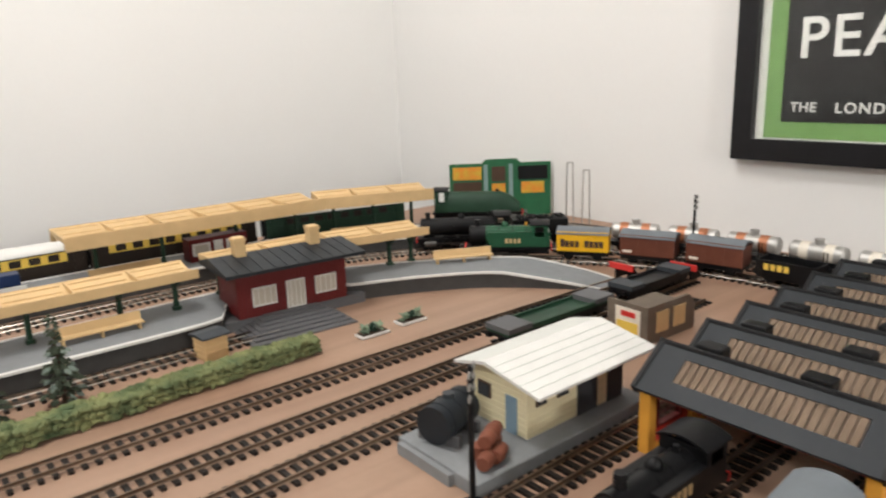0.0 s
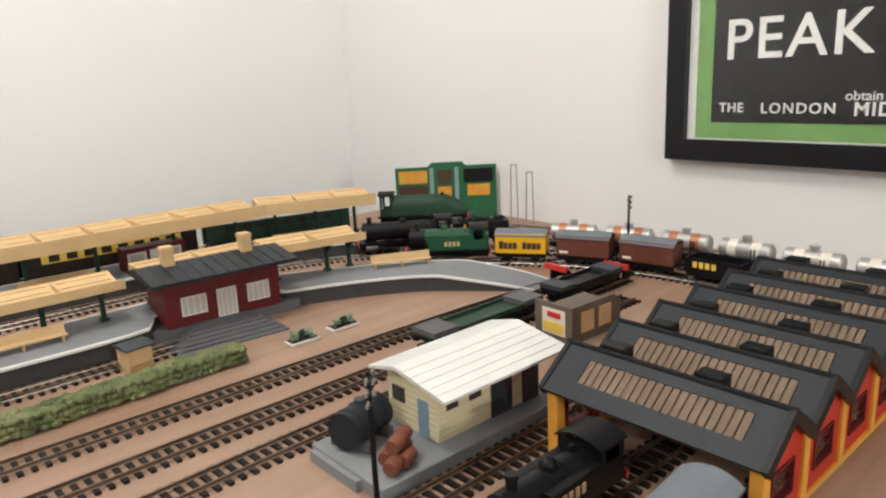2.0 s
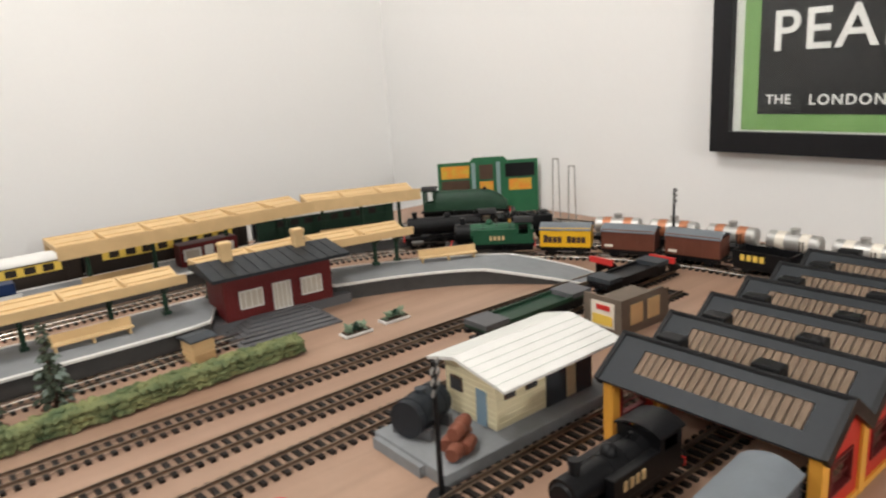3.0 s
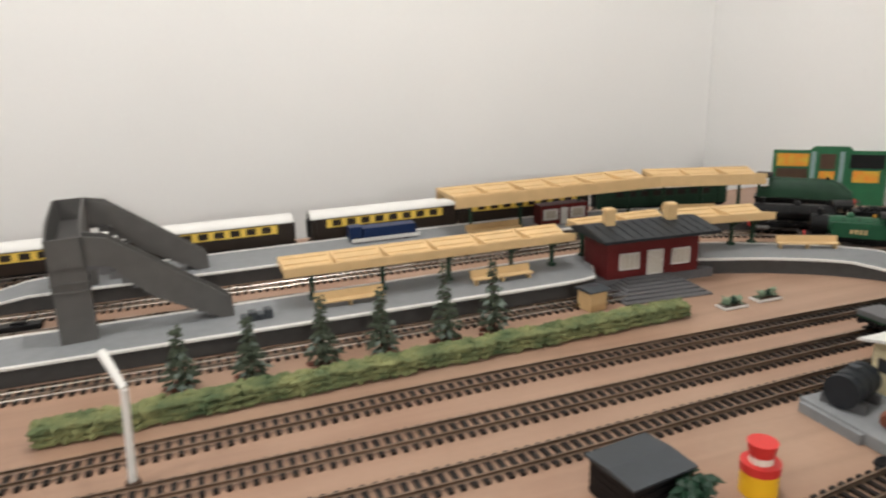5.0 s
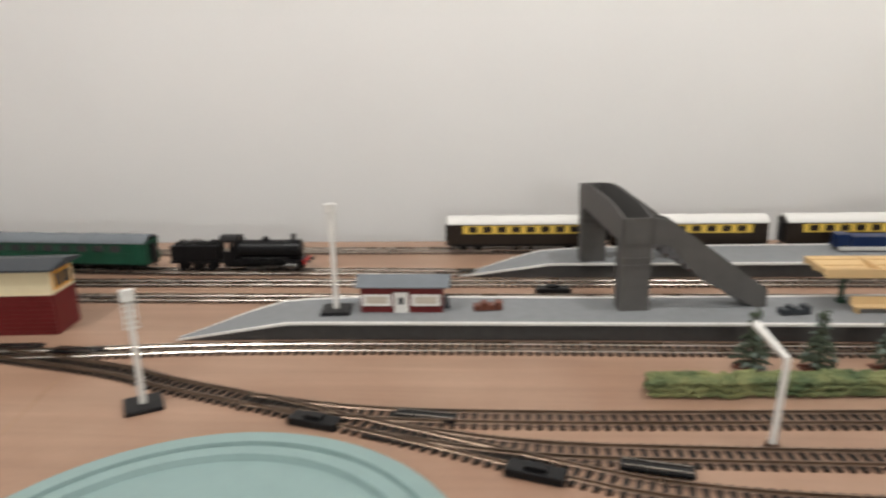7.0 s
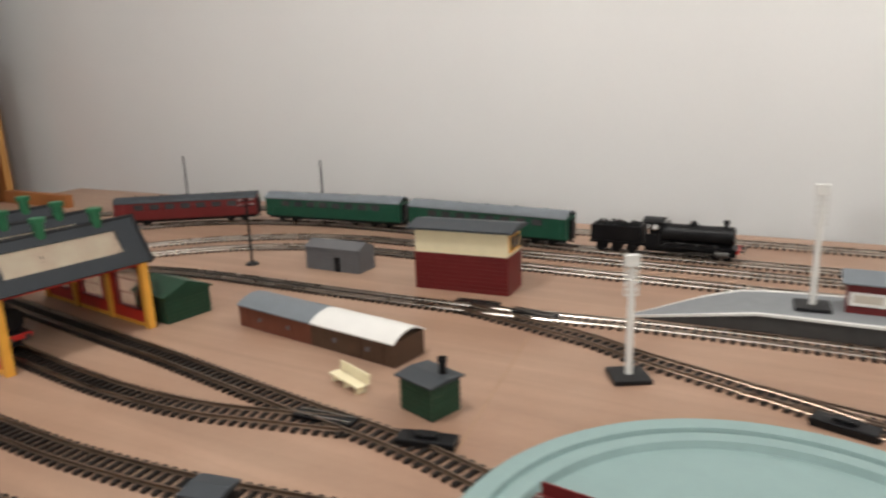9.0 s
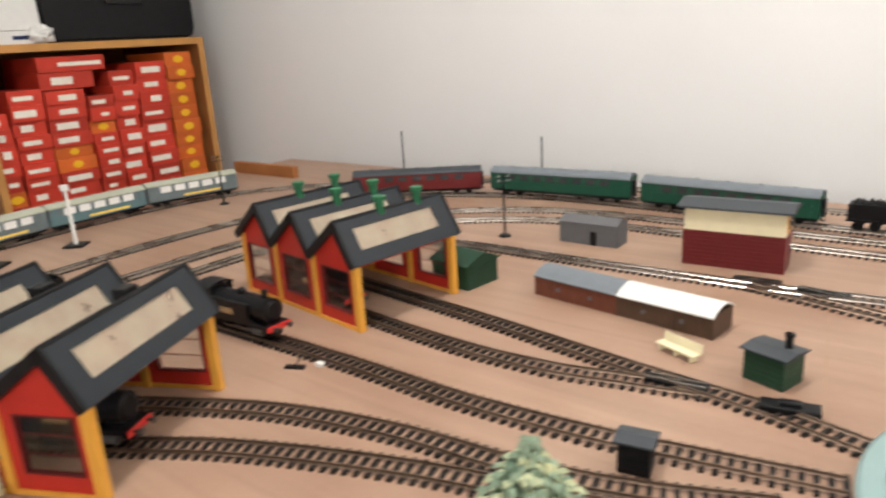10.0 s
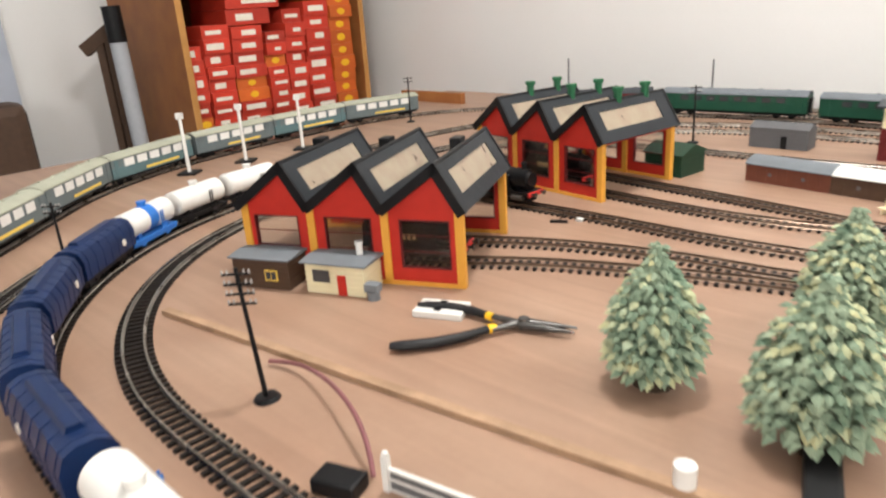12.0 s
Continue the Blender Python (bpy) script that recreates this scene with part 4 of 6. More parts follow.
def colour_signal(m, h, label, arms=True):
    root = thing("signal_post", label, "signal", m, "signals")
    bm = bmesh.new()
    box(bm, -0.016, 0.016, -0.016, 0.016, 0, 0.004, bevel=0.001)
    part("base", bm, BLACK, root, "black square base")
    bm = bmesh.new()
    cyl(bm, (0, 0, 0.004), (0, 0, h), 0.0032, 0.0026, 10)
    part("post", bm, WHITE, root)
    bm = bmesh.new()
    box(bm, -0.006, 0.006, -0.003, 0.003, h - 0.006, h + 0.004, bevel=0.0006)
    part("head", bm, WHITE, root)
    if arms:
        bm = bmesh.new()
        for k in range(6):
            z = h * 0.70 + k * h * 0.05
            box(bm, -0.006, -0.0048, -0.001, 0.001, z, z + h * 0.05)
            box(bm, 0.0048, 0.006, -0.001, 0.001, z, z + h * 0.05)
            box(bm, -0.006, 0.006, -0.0006, 0.0006, z, z + 0.001)
        part("ladder", bm, WHITE, root)
    return root


colour_signal(pose(-0.45, 0.802, 0, 0, 0, 30), 0.104, "white signal post on a black base")
colour_signal(pose(-0.318, 0.988, PZ, 0, 0, 5), 0.118, "tall white ladder signal on the platform")
for x, y in ((-1.646, 0.371), (-1.640, 0.478), (-1.638, 0.602)):
    colour_signal(pose(x, y, 0, 0, 0, 40), 0.100, "white signal post beside the sidings", False)
root = thing("yard_lamp", "white swan-neck yard lamp beside the sidings", "lamp post", pose(0.065, 0.752, 0))
bm = bmesh.new()
cyl(bm, (0, 0, 0), (0, 0, 0.004), 0.006, 0.005, 12)
part("base", bm, DBROWN, root)
bm = bmesh.new()
cyl(bm, (0, 0, 0.003), (0.004, 0.0, 0.072), 0.0028, 0.0026, 10)
part("post", bm, WHITE, root)
bm = bmesh.new()
cyl(bm, (0.004, 0, 0.072), (-0.010, 0.030, 0.088), 0.0026, 0.0034, 10)
part("arm", bm, WHITE, root)


# ---- rolling stock: built along x on the rail top ----
def wheelset(root, x, r=0.006):
    for s in (-1, 1):
        bm = bmesh.new()
        cyl(bm, (x, s * 0.0075, r), (x, s * 0.0090, r), r, n=14)
        cyl(bm, (x, s * 0.0072, r), (x, s * 0.0076, r), r + 0.0008, n=14)
        part("wheel", bm, BLACK, root)


def underframe(root, L, z=0.009, wheels=(), r=0.006, w=0.026, col=None):
    bm = bmesh.new()
    box(bm, -L / 2, L / 2, -w / 2, w / 2, z, z + 0.0035)
    for s in (-1, 1):
        box(bm, -L / 2, L / 2, s * 0.0112 - 0.0008, s * 0.0112 + 0.0008, z - 0.003, z)
        for x in wheels:
            prism(bm, [(x - 0.006, z), (x + 0.006, z), (x + 0.002, z - 0.006), (x - 0.002, z - 0.006)], s * 0.0112 - 0.0012, s * 0.0112 + 0.0012, "y")
    part("underframe", bm, col or BLACK, root)
    for s in (-1, 1):
        for y in (-0.0085, 0.0085):
            bm = bmesh.new()
            cyl(bm, (s * L / 2, y, z + 0.0018), (s * (L / 2 + 0.004), y, z + 0.0018), 0.001, n=8)
            cyl(bm, (s * (L / 2 + 0.004), y, z + 0.0018), (s * (L / 2 + 0.005), y, z + 0.0018), 0.0022, n=10)
            part("buffer", bm, BLACK, root)
        boxes("coupling", [(min(s * L / 2, s * (L / 2 + 0.007)), max(s * L / 2, s * (L / 2 + 0.007)), -0.002, 0.002, z - 0.003, z - 0.0015)], BLACK, root)
    for x in wheels:
        wheelset(root, x, r)


def van(label, m, wall, roof, L=0.074, lettering=None, group="goods wagons", H=0.027):
    root = thing("goods_van", label, "goods van", m, group)
    underframe(root, L, wheels=(-L * 0.28, L * 0.28))
    z, W = 0.0125, 0.030
    bm = bmesh.new()
    box(bm, -L / 2, L / 2, -W / 2, W / 2, z, z + H)
    body = part("body", bm, wall, root)
    for s in (-1, 1):
        for k in range(6):
            zz = z + 0.003 + k * 0.004
            boxes("plank", [(-L / 2, L / 2, s * W / 2 - 0.0002, s * W / 2 + 0.0002, zz, zz + 0.003)], wall, body)
        for x in (-L / 2, -0.012, 0.011, L / 2 - 0.0012):
            boxes("strap", [(x, x + 0.0012, s * W / 2 - 0.0007, s * W / 2 + 0.0007, z, z + H)], wall, body)
    bm = bmesh.new()
    prism(bm, arc_profile(W + 0.003, z + H, 0.006, 0.0016), -L / 2 - 0.001, L / 2 + 0.001)
    part("roof", bm, roof, root, smooth=50)
    if lettering:
        for s in (-1, 1):
            bm = bmesh.new()
            for k, (h, w) in enumerate(((0.010, 0.0055), (0.008, 0.005), (0.008, 0.005), (0.008, 0.005), (0, 0), (0.009, 0.005), (0.008, 0.005), (0.008, 0.005), (0.008, 0.005))):
                x = -L / 2 + 0.005 + k * 0.0062
                if h:
                    box(bm, x, x + w, min(s * W / 2, s * (W / 2 + 0.0012)), max(s * W / 2, s * (W / 2 + 0.0012)), z + 0.006, z + 0.006 + h)
            part("lettering", bm, lettering, body)
    else:
        for s in (-1, 1):
            bm = bmesh.new()
            box(bm, -L / 2 + 0.004, -L / 2 + 0.015, min(s * W / 2, s * (W / 2 + 0.0009)), max(s * W / 2, s * (W / 2 + 0.0009)), z + 0.003, z + 0.006)
            part("lettering", bm, LABEL, body)
    return root


def tanker(label, m, barrel, frame_mat, L=0.078, bands=None, r=0.0135, name="tank_wagon"):
    root = thing(name, label, "tank wagon", m, "tank wagons")
    underframe(root, L, wheels=(-L * 0.28, L * 0.28), col=frame_mat)
    z = 0.0125 + r + 0.002
    bm = bmesh.new()
    h = L / 2 - 0.003
    cyl(bm, (-h, 0, z), (h, 0, z), r, n=22)
    for s in (-1, 1):
        cyl(bm, (s * h, 0, z), (s * (h + 0.002), 0, z), r, r * 0.8, n=22)
    tank = part("barrel", bm, barrel, root, smooth=35)
    bm = bmesh.new()
    cyl(bm, (0, 0, z + r - 0.002), (0, 0, z + r + 0.004), 0.005, n=14)
    cyl(bm, (0, 0, z + r + 0.004), (0, 0, z + r + 0.0055), 0.0058, n=14)
    part("filler_dome", bm, barrel if bands is not BBLUE else BBLUE, tank, smooth=35)
    for x in (-L * 0.3, L * 0.3):
        bm = bmesh.new()
        box(bm, x - 0.003, x + 0.003, -0.010, 0.010, 0.0125, 0.0185)
        part("saddle", bm, frame_mat, root)
    if bands:
        spots = (0.0,) if bands is BBLUE else (-L * 0.22, L * 0.22)
        for x in spots:
            bm = bmesh.new()
            w = 0.008 if bands is BBLUE else 0.0055
            cyl(bm, (x - w, 0, z), (x + w, 0, z), r + 0.0003, n=22)
            part("band", bm, bands, tank, smooth=35)
    bm = bmesh.new()
    for s in (-1, 1):
        box(bm, 0.010, 0.0112, s * (r + 0.0006) - 0.0006, s * (r + 0.0006) + 0.0006, 0.0125, z + r * 0.4)
        box(bm, 0.014, 0.0152, s * (r + 0.0006) - 0.0006, s * (r + 0.0006) + 0.0006, 0.0125, z + r * 0.4)
    part("ladder", bm, frame_mat, root)
    return root


def bogie_tank(label, m, L=0.140):
    """A long dark blue covered bogie wagon with a rounded top."""
    root = thing("bogie_wagon", label, "bogie wagon", m, "blue bogie wagons")
    underframe(root, L, wheels=(-L * 0.40, -L * 0.27, L * 0.27, L * 0.40))
    bm = bmesh.new()
    prof = [(-0.016, 0.0125), (0.016, 0.0125), (0.0165, 0.030), (0.0125, 0.040), (0.005, 0.0435), (-0.005, 0.0435), (-0.0125, 0.040), (-0.0165, 0.030)]
    prism(bm, prof, -L / 2, L / 2)
    body = part("body", bm, BLUE, root, smooth=30)
    for k in range(7):
        x = -L / 2 + L * (k + 0.5) / 7
        bm = bmesh.new()
        prism(bm, [(y * 1.03, z + 0.0003) for y, z in prof], x - 0.0007, x + 0.0007)
        part("rib", bm, BLUE, body)
    bm = bmesh.new()
    prism(bm, [(-0.006, 0.043), (0.006, 0.043), (0.004, 0.047), (-0.004, 0.047)], -L * 0.35, L * 0.35)
    part("roof_hatch", bm, BLUE, body)
    for s in (-1, 1):
        bm = bmesh.new()
        cyl(bm, (L * 0.25, s * 0.0164, 0.023), (L * 0.25, s * 0.0174, 0.023), 0.004, n=6)
        part("emblem", bm, LABEL, body)
    return root


def coach(label, m, L, lower, upper, roof, win, n=9, name="passenger_coach", ends=None, roofh=0.008, wide=0.30, stripe=None):
    root = thing(name, label, "railway coach", m, "passenger coaches")
    W, z, H = 0.035, 0.0115, 0.032
    underframe(root, L - 0.004, z=0.009, wheels=(-L * 0.40, -L * 0.30, L * 0.30, L * 0.40), w=0.024)
    bm = bmesh.new()
    box(bm, -L / 2, L / 2, -W / 2, W / 2, z, z + H * 0.52)
    body = part("body", bm, lower, root)
    bm = bmesh.new()
    box(bm, -L / 2, L / 2, -W / 2 + 0.0003, W / 2 - 0.0003, z + H * 0.52, z + H)
    for s in (-1, 1):
        box(bm, -L / 2, L / 2, s * W / 2 - 0.0006, s * W / 2 + 0.0006, z + H * 0.90, z + H)
    band = part("window_band", bm, lower if ends else upper, root)
    if ends:
        for s in (-1, 1):
            bm = bmesh.new()
            y = s * W / 2
            box(bm, -L * 0.40, L * 0.40, min(y, y + s * 0.0004), max(y, y + s * 0.0004), z + H * 0.50, z + H * 0.88)
            part("cream_panel", bm, upper, band)
    for s in (-1, 1):
        for k in range(n):
            x = -L * 0.38 + L * 0.76 * (k + 0.5) / n
            w = L * 0.76 / n * wide
            y = s * (W / 2 + 0.0002)
            bm = bmesh.new()
            box(bm, x - w, x + w, min(y, y + s * 0.0006), max(y, y + s * 0.0006), z + H * (0.50 if stripe else 0.56), z + H * (0.88 if stripe else 0.84))
            part("window", bm, win, band)
        for x in (-L * 0.45, L * 0.45):
            bm = bmesh.new()
            y = s * (W / 2 - 0.0004)
            box(bm, x - 0.004, x + 0.004, min(y, y + s * 0.0012), max(y, y + s * 0.0012), z + 0.002, z + H * 0.9)
            part("door", bm, lower, band)
    if stripe:
        for s in (-1, 1):
            y = s * W / 2
            boxes("stripe", [(-L * 0.30, L * 0.12, min(y, y + s * 0.0004), max(y, y + s * 0.0004), z + 0.003, z + 0.007)], stripe, body, "yellow lower panel")
    bm = bmesh.new()
    prism(bm, arc_profile(W + 0.002, z + H, roofh, 0.002, 10), -L / 2 - 0.0005, L / 2 + 0.0005)
    rf = part("roof", bm, roof, root, smooth=50)
    for k in range(5):
        bm = bmesh.new()
        cyl(bm, (-L * 0.36 + L * 0.18 * k, 0, z + H + roofh - 0.001), (-L * 0.36 + L * 0.18 * k, 0, z + H + roofh + 0.0014), 0.0022, n=8)
        part("ventilator", bm, roof, rf)
    for s in (-1, 1):
        bm = bmesh.new()
        box(bm, min(s * L / 2, s * (L / 2 + 0.004)), max(s * L / 2, s * (L / 2 + 0.004)), -0.007, 0.007, z + 0.002, z + H * 0.86)
        part("gangway", bm, BLACK, root)
    return root


def driver(bm, x, y, r):
    cyl(bm, (x, y - 0.0008, r), (x, y + 0.0008, r), r, n=20, caps=False)
    cyl(bm, (x, y - 0.0008, r), (x, y + 0.0008, r), r * 0.84, n=20, caps=False)
    cyl(bm, (x, y - 0.001, r), (x, y + 0.001, r), r * 0.22, n=10)
    for k in range(8):
        a = math.pi * k / 8
        d = Vector((math.cos(a), 0, math.sin(a))) * r * 0.9
        c = Vector((x, y, r))
        cyl(bm, c - d, c + d, 0.0006, n=4)


def steam_loco(label, m, paint, L=0.125, br=0.0125, drivers=(-0.022, 0.0, 0.022), dr=0.0095, tanks=False, tender=0.0, sleek=False, frame_mat=None, numberbars=None):
    """Chimney end towards +x."""
    root = thing("steam_locomotive", label, "steam locomotive", m, "locomotives")
    h = L / 2
    fr = frame_mat or SOOT
    bm = bmesh.new()
    box(bm, -h, h, -0.0145, 0.0145, 0.0150, 0.0170)
    box(bm, -h + 0.002, h - 0.002, -0.0055, 0.0055, 0.005, 0.0150)
    for s in (-1, 1):
        box(bm, -h, h, s * 0.0142 - 0.0006, s * 0.0142 + 0.0006, 0.0135, 0.0172)
        for x in drivers:
            prism(bm, [(x + dr * 1.15 * math.cos(a), 0.0165 + dr * 0.42 * math.sin(a)) for a in [math.pi * k / 8 for k in range(9)]], s * 0.0125 - 0.0015, s * 0.0125 + 0.0015, "y")
    part("running_plate", bm, fr, root)
    for x in drivers:
        for s in (-1, 1):
            bm = bmesh.new()
            driver(bm, x, s * 0.0088, dr)
            part("driving_wheel", bm, fr, root)
    for x in ((h - 0.012, h - 0.026) if not tanks else ()):
        wheelset(root, x, 0.0055)
    bm = bmesh.new()
    for s in (-1, 1):
        box(bm, drivers[0], drivers[-1], s * 0.0112 - 0.0005, s * 0.0112 + 0.0005, dr - 0.004, dr - 0.0022)
        cyl(bm, (h - 0.026, s * 0.0125, 0.0095), (h - 0.010, s * 0.0125, 0.0095), 0.0042, n=12)
        box(bm, drivers[1], h - 0.018, s * 0.0128 - 0.0004, s * 0.0128 + 0.0004, 0.0085, 0.0098)
    part("coupling_rod", bm, STEEL, root)
    zc = 0.0175 + br + 0.001
    cabx = -h + 0.024
    if sleek:
        bm = bmesh.new()
        rings = []
        for f in range(9):
            u = f / 8
            x = cabx + (h - 0.004 - cabx) * u
            k = 1.0 if u < 0.7 else 1 - ((u - 0.7) / 0.3) ** 2 * 0.62
            rings.append([bm.verts.new((x, 0.0150 * math.cos(a) * (1.0 if u < 0.75 else 0.97), 0.018 + (zc + br - 0.018) * k * max(math.sin(a), 0) ** 0.75)) for a in [math.pi * j / 12 for j in range(13)]])
        for a, b in zip(rings, rings[1:]):
            for j in range(12):
                bm.faces.new((a[j], a[j + 1], b[j + 1], b[j]))
            bm.faces.new((a[0], b[0], b[12], a[12]))
        bm.faces.new(rings[0]), bm.faces.new(rings[-1])
        bmesh.ops.recalc_face_normals(bm, faces=bm.faces)
        part("streamlined_casing", bm, paint, root, smooth=45)
        bm = bmesh.new()
        cyl(bm, (h * 0.45, 0, zc + br - 0.004), (h * 0.45, 0, zc + br + 0.003), 0.003, n=10)
        part("chimney", bm, fr, root)
    else:
        bm = bmesh.new()
        cyl(bm, (cabx, 0, zc), (h - 0.026, 0, zc), br, n=22)
        boiler = part("boiler", bm, paint, root, smooth=35)
        for k in range(4):
            x = cabx + 0.008 + (h - 0.034 - cabx) * k / 3
            bm = bmesh.new()
            cyl(bm, (x - 0.0005, 0, zc), (x + 0.0005, 0, zc), br + 0.0003, n=22)
            part("boiler_band", bm, fr, boiler)
        bm = bmesh.new()
        cyl(bm, (h - 0.026, 0, zc), (h - 0.006, 0, zc), br + 0.0004, n=22)
        cyl(bm, (h - 0.006, 0, zc), (h - 0.0045, 0, zc), br * 0.85, br * 0.7, n=22)
        box(bm, h - 0.024, h - 0.008, -0.006, 0.006, 0.0165, zc - br * 0.6)
        part("smokebox", bm, SOOT, root, smooth=35)
        bm = bmesh.new()
        x = h - 0.016
        cyl(bm, (x, 0, zc + br - 0.002), (x, 0, zc + br + 0.007), 0.0034, 0.0030, 12)
        cyl(bm, (x, 0, zc + br + 0.006), (x, 0, zc + br + 0.0085), 0.0040, 0.0036, 12)
        part("chimney", bm, SOOT, root, smooth=35)
        bm = bmesh.new()
        ball(bm, (0.004, 0, zc + br), 0.0052, 8, 1.1)
        part("dome", bm, paint, root, smooth=60)
        bm = bmesh.new()
        cyl(bm, (cabx + 0.008, 0, zc + br - 0.002), (cabx + 0.008, 0, zc + br + 0.004), 0.0018, n=8)
        part("safety_valve", bm, AMBER if paint is GREEN else SOOT, root)
    if tanks:
        for s in (-1, 1):
            bm = bmesh.new()
            box(bm, cabx, h - 0.030, min(s * 0.0085, s * 0.0150), max(s * 0.0085, s * 0.0150), 0.0170, 0.0170 + br * 1.6, bevel=0.0006)
            t = part("side_tank", bm, paint, root)
            bm = bmesh.new()
            for k in range(4):
                x = cabx + 0.016 + k * 0.0055
                box(bm, x, x + 0.0032, min(s * 0.0150, s * 0.0156), max(s * 0.0150, s * 0.0156), 0.0225, 0.0285)
            part("number_bars", bm, TAN, t)
    bm = bmesh.new()
    ct = zc + br + 0.006
    for s in (-1, 1):
        y0, y1 = sorted((s * 0.0138, s * 0.0150))
        box(bm, cabx - 0.020, cabx + 0.001, y0, y1, 0.017, 0.030)
        box(bm, cabx - 0.020, cabx - 0.016, y0, y1, 0.030, ct - 0.003)
        box(bm, cabx - 0.003, cabx + 0.001, y0, y1, 0.030, ct - 0.003)
        box(bm, cabx - 0.016, cabx - 0.003, y0, y1, ct - 0.006, ct - 0.003)
    box(bm, cabx - 0.001, cabx + 0.001, -0.0138, 0.0138, 0.017, ct - 0.003)
    if tanks:
        box(bm, cabx - 0.020, cabx - 0.018, -0.0138, 0.0138, 0.017, ct - 0.003)
        box(bm, -h + 0.001, cabx - 0.020, -0.0135, 0.0135, 0.017, 0.036)
    part("cab", bm, paint, root)
    bm = bmesh.new()
    prism(bm, arc_profile(0.0320, ct - 0.003, 0.0045, 0.0013), cabx - 0.023, cabx + 0.003)
    part("cab_roof", bm, SOOT, root, smooth=50)
    for s in ((-1, 1) if tanks else (1,)):
        x0, x1 = sorted((s * h, s * (h + 0.0018)))
        bm = bmesh.new()
        box(bm, x0, x1, -0.0150, 0.0150, 0.0120, 0.0172)
        beam = part("buffer_beam", bm, BRIGHTRED, root, "red buffer beam")
        for y in (-0.0088, 0.0088):
            bm = bmesh.new()
            cyl(bm, (s * h, y, 0.0148), (s * (h + 0.007), y, 0.0148), 0.0014, n=8)
            cyl(bm, (s * (h + 0.007), y, 0.0148), (s * (h + 0.0082), y, 0.0148), 0.0030, n=12)
            part("buffer", bm, STEEL, beam)
    if tender:
        x1 = -h - 0.001
        x0 = x1 - tender
        bm = bmesh.new()
        box(bm, x0, x1, -0.0145, 0.0145, 0.0130, 0.0165)
        box(bm, x0 + 0.001, x1, -0.0140, 0.0140, 0.0165, 0.038, bevel=0.0008)
        t = part("tender", bm, paint, root)
        bm = bmesh.new()
        for k in range(70):
            ball(bm, (random.uniform(x0 + 0.006, x1 - 0.004), random.uniform(-0.010, 0.010), 0.038 + random.uniform(0, 0.003)), random.uniform(0.0014, 0.003), 4)
        part("coal", bm, COAL, t)
        for f in (0.2, 0.5, 0.8):
            wheelset(root, x0 + tender * f, 0.0062)
    return root


def low_wagon(label, m, L, deck, col):
    root = thing("low_wagon", label, "flat wagon", m, "goods wagons")
    underframe(root, L, wheels=(-L * 0.40, -L * 0.28, L * 0.28, L * 0.40))
    boxes("deck", [(-L / 2, L / 2, -0.015, 0.015, 0.0125, 0.0145)], col, root)
    for s in (-1, 1):
        boxes("end_platform", [tuple(sorted((s * L / 2, s * L * 0.30))) + (-0.0155, 0.0155, 0.0145, 0.0195)], deck, root)
        boxes("side_rail", [(-L * 0.30, L * 0.30) + tuple(sorted((s * 0.0135, s * 0.0155))) + (0.0145, 0.0175)], col, root)
    return root


def open_wagon(label, m, col, L=0.078, load=None):
    root = thing("open_wagon", label, "open wagon", m, "goods wagons")
    underframe(root, L, wheels=(-L * 0.28, L * 0.28))
    bm = bmesh.new()
    for r in ((-L / 2, L / 2, -0.0155, -0.0145, 0.0125, 0.028), (-L / 2, L / 2, 0.0145, 0.0155, 0.0125, 0.028), (-L / 2, -L / 2 + 0.001, -0.0145, 0.0145, 0.0125, 0.028), (L / 2 - 0.001, L / 2, -0.0145, 0.0145, 0.0125, 0.028), (-L / 2, L / 2, -0.0145, 0.0145, 0.0125, 0.0135)):
        box(bm, *r)
    b = part("body", bm, col, root)
    bm = bmesh.new()
    for k in range(4):
        box(bm, -L / 2 + 0.010 + k * 0.0075, -L / 2 + 0.015 + k * 0.0075, -0.0162, -0.0155, 0.017, 0.024)
    part("lettering", bm, PYELLOW, b)
    if load:
        boxes("load", [(-L / 2 + 0.002, L / 2 - 0.002, -0.014, 0.014, 0.0135, 0.025)], load, root)
    return root


# far platform: rake of cream-and-umber coaches with a green express engine
for k, s in enumerate((-0.102, 0.140, 0.392, 0.624, 0.862)):
    col = PYELLOW if k < 4 else DGREEN
    coach("umber coach with yellow window panel and white roof" if k < 4 else "dark green luggage coach with white roof", along(TR_P, nearest(TR_P, s, 1.30 if s < 0.8 else 1.255)), 0.226, UMBER if k < 4 else DGREEN, col, WHITE if k < 2 or True else DGREY, UMBER, 8, ends=k < 4)
steam_loco("green streamlined express locomotive at the far platform", along(TR_P, nearest(TR_P, 1.085, 1.172)), DGREEN, L=0.150, br=0.0160, sleek=True, drivers=(-0.030, -0.006, 0.018))

# goods train on the inner oval
def on_a(x, y):
    return along(TR_A, nearest(TR_A, x, y))


flip = Matrix.Rotation(math.pi, 4, "Z")
steam_loco("green tank locomotive with red buffer beams", on_a(0.945, 0.955) @ flip, GREEN, L=0.112, tanks=True)
van("yellow covered goods van with dark lettering and grey roof", on_a(1.010, 0.880), YELLOW, ROOFGREY, 0.066, lettering=DBROWN, H=0.024)
van("bauxite brown goods van with grey roof", on_a(1.050, 0.806), BROWN, ROOFGREY, 0.067, H=0.024)
van("bauxite brown goods van with grey roof", on_a(1.071, 0.726), BROWN, ROOFGREY, 0.067, H=0.024)
open_wagon("black open wagon with yellow lettering", on_a(1.079, 0.645), SOOT, 0.066)
low_wagon("brown bogie bolster wagon", on_a(1.079, 0.545), 0.110, BROWN, DBROWN)
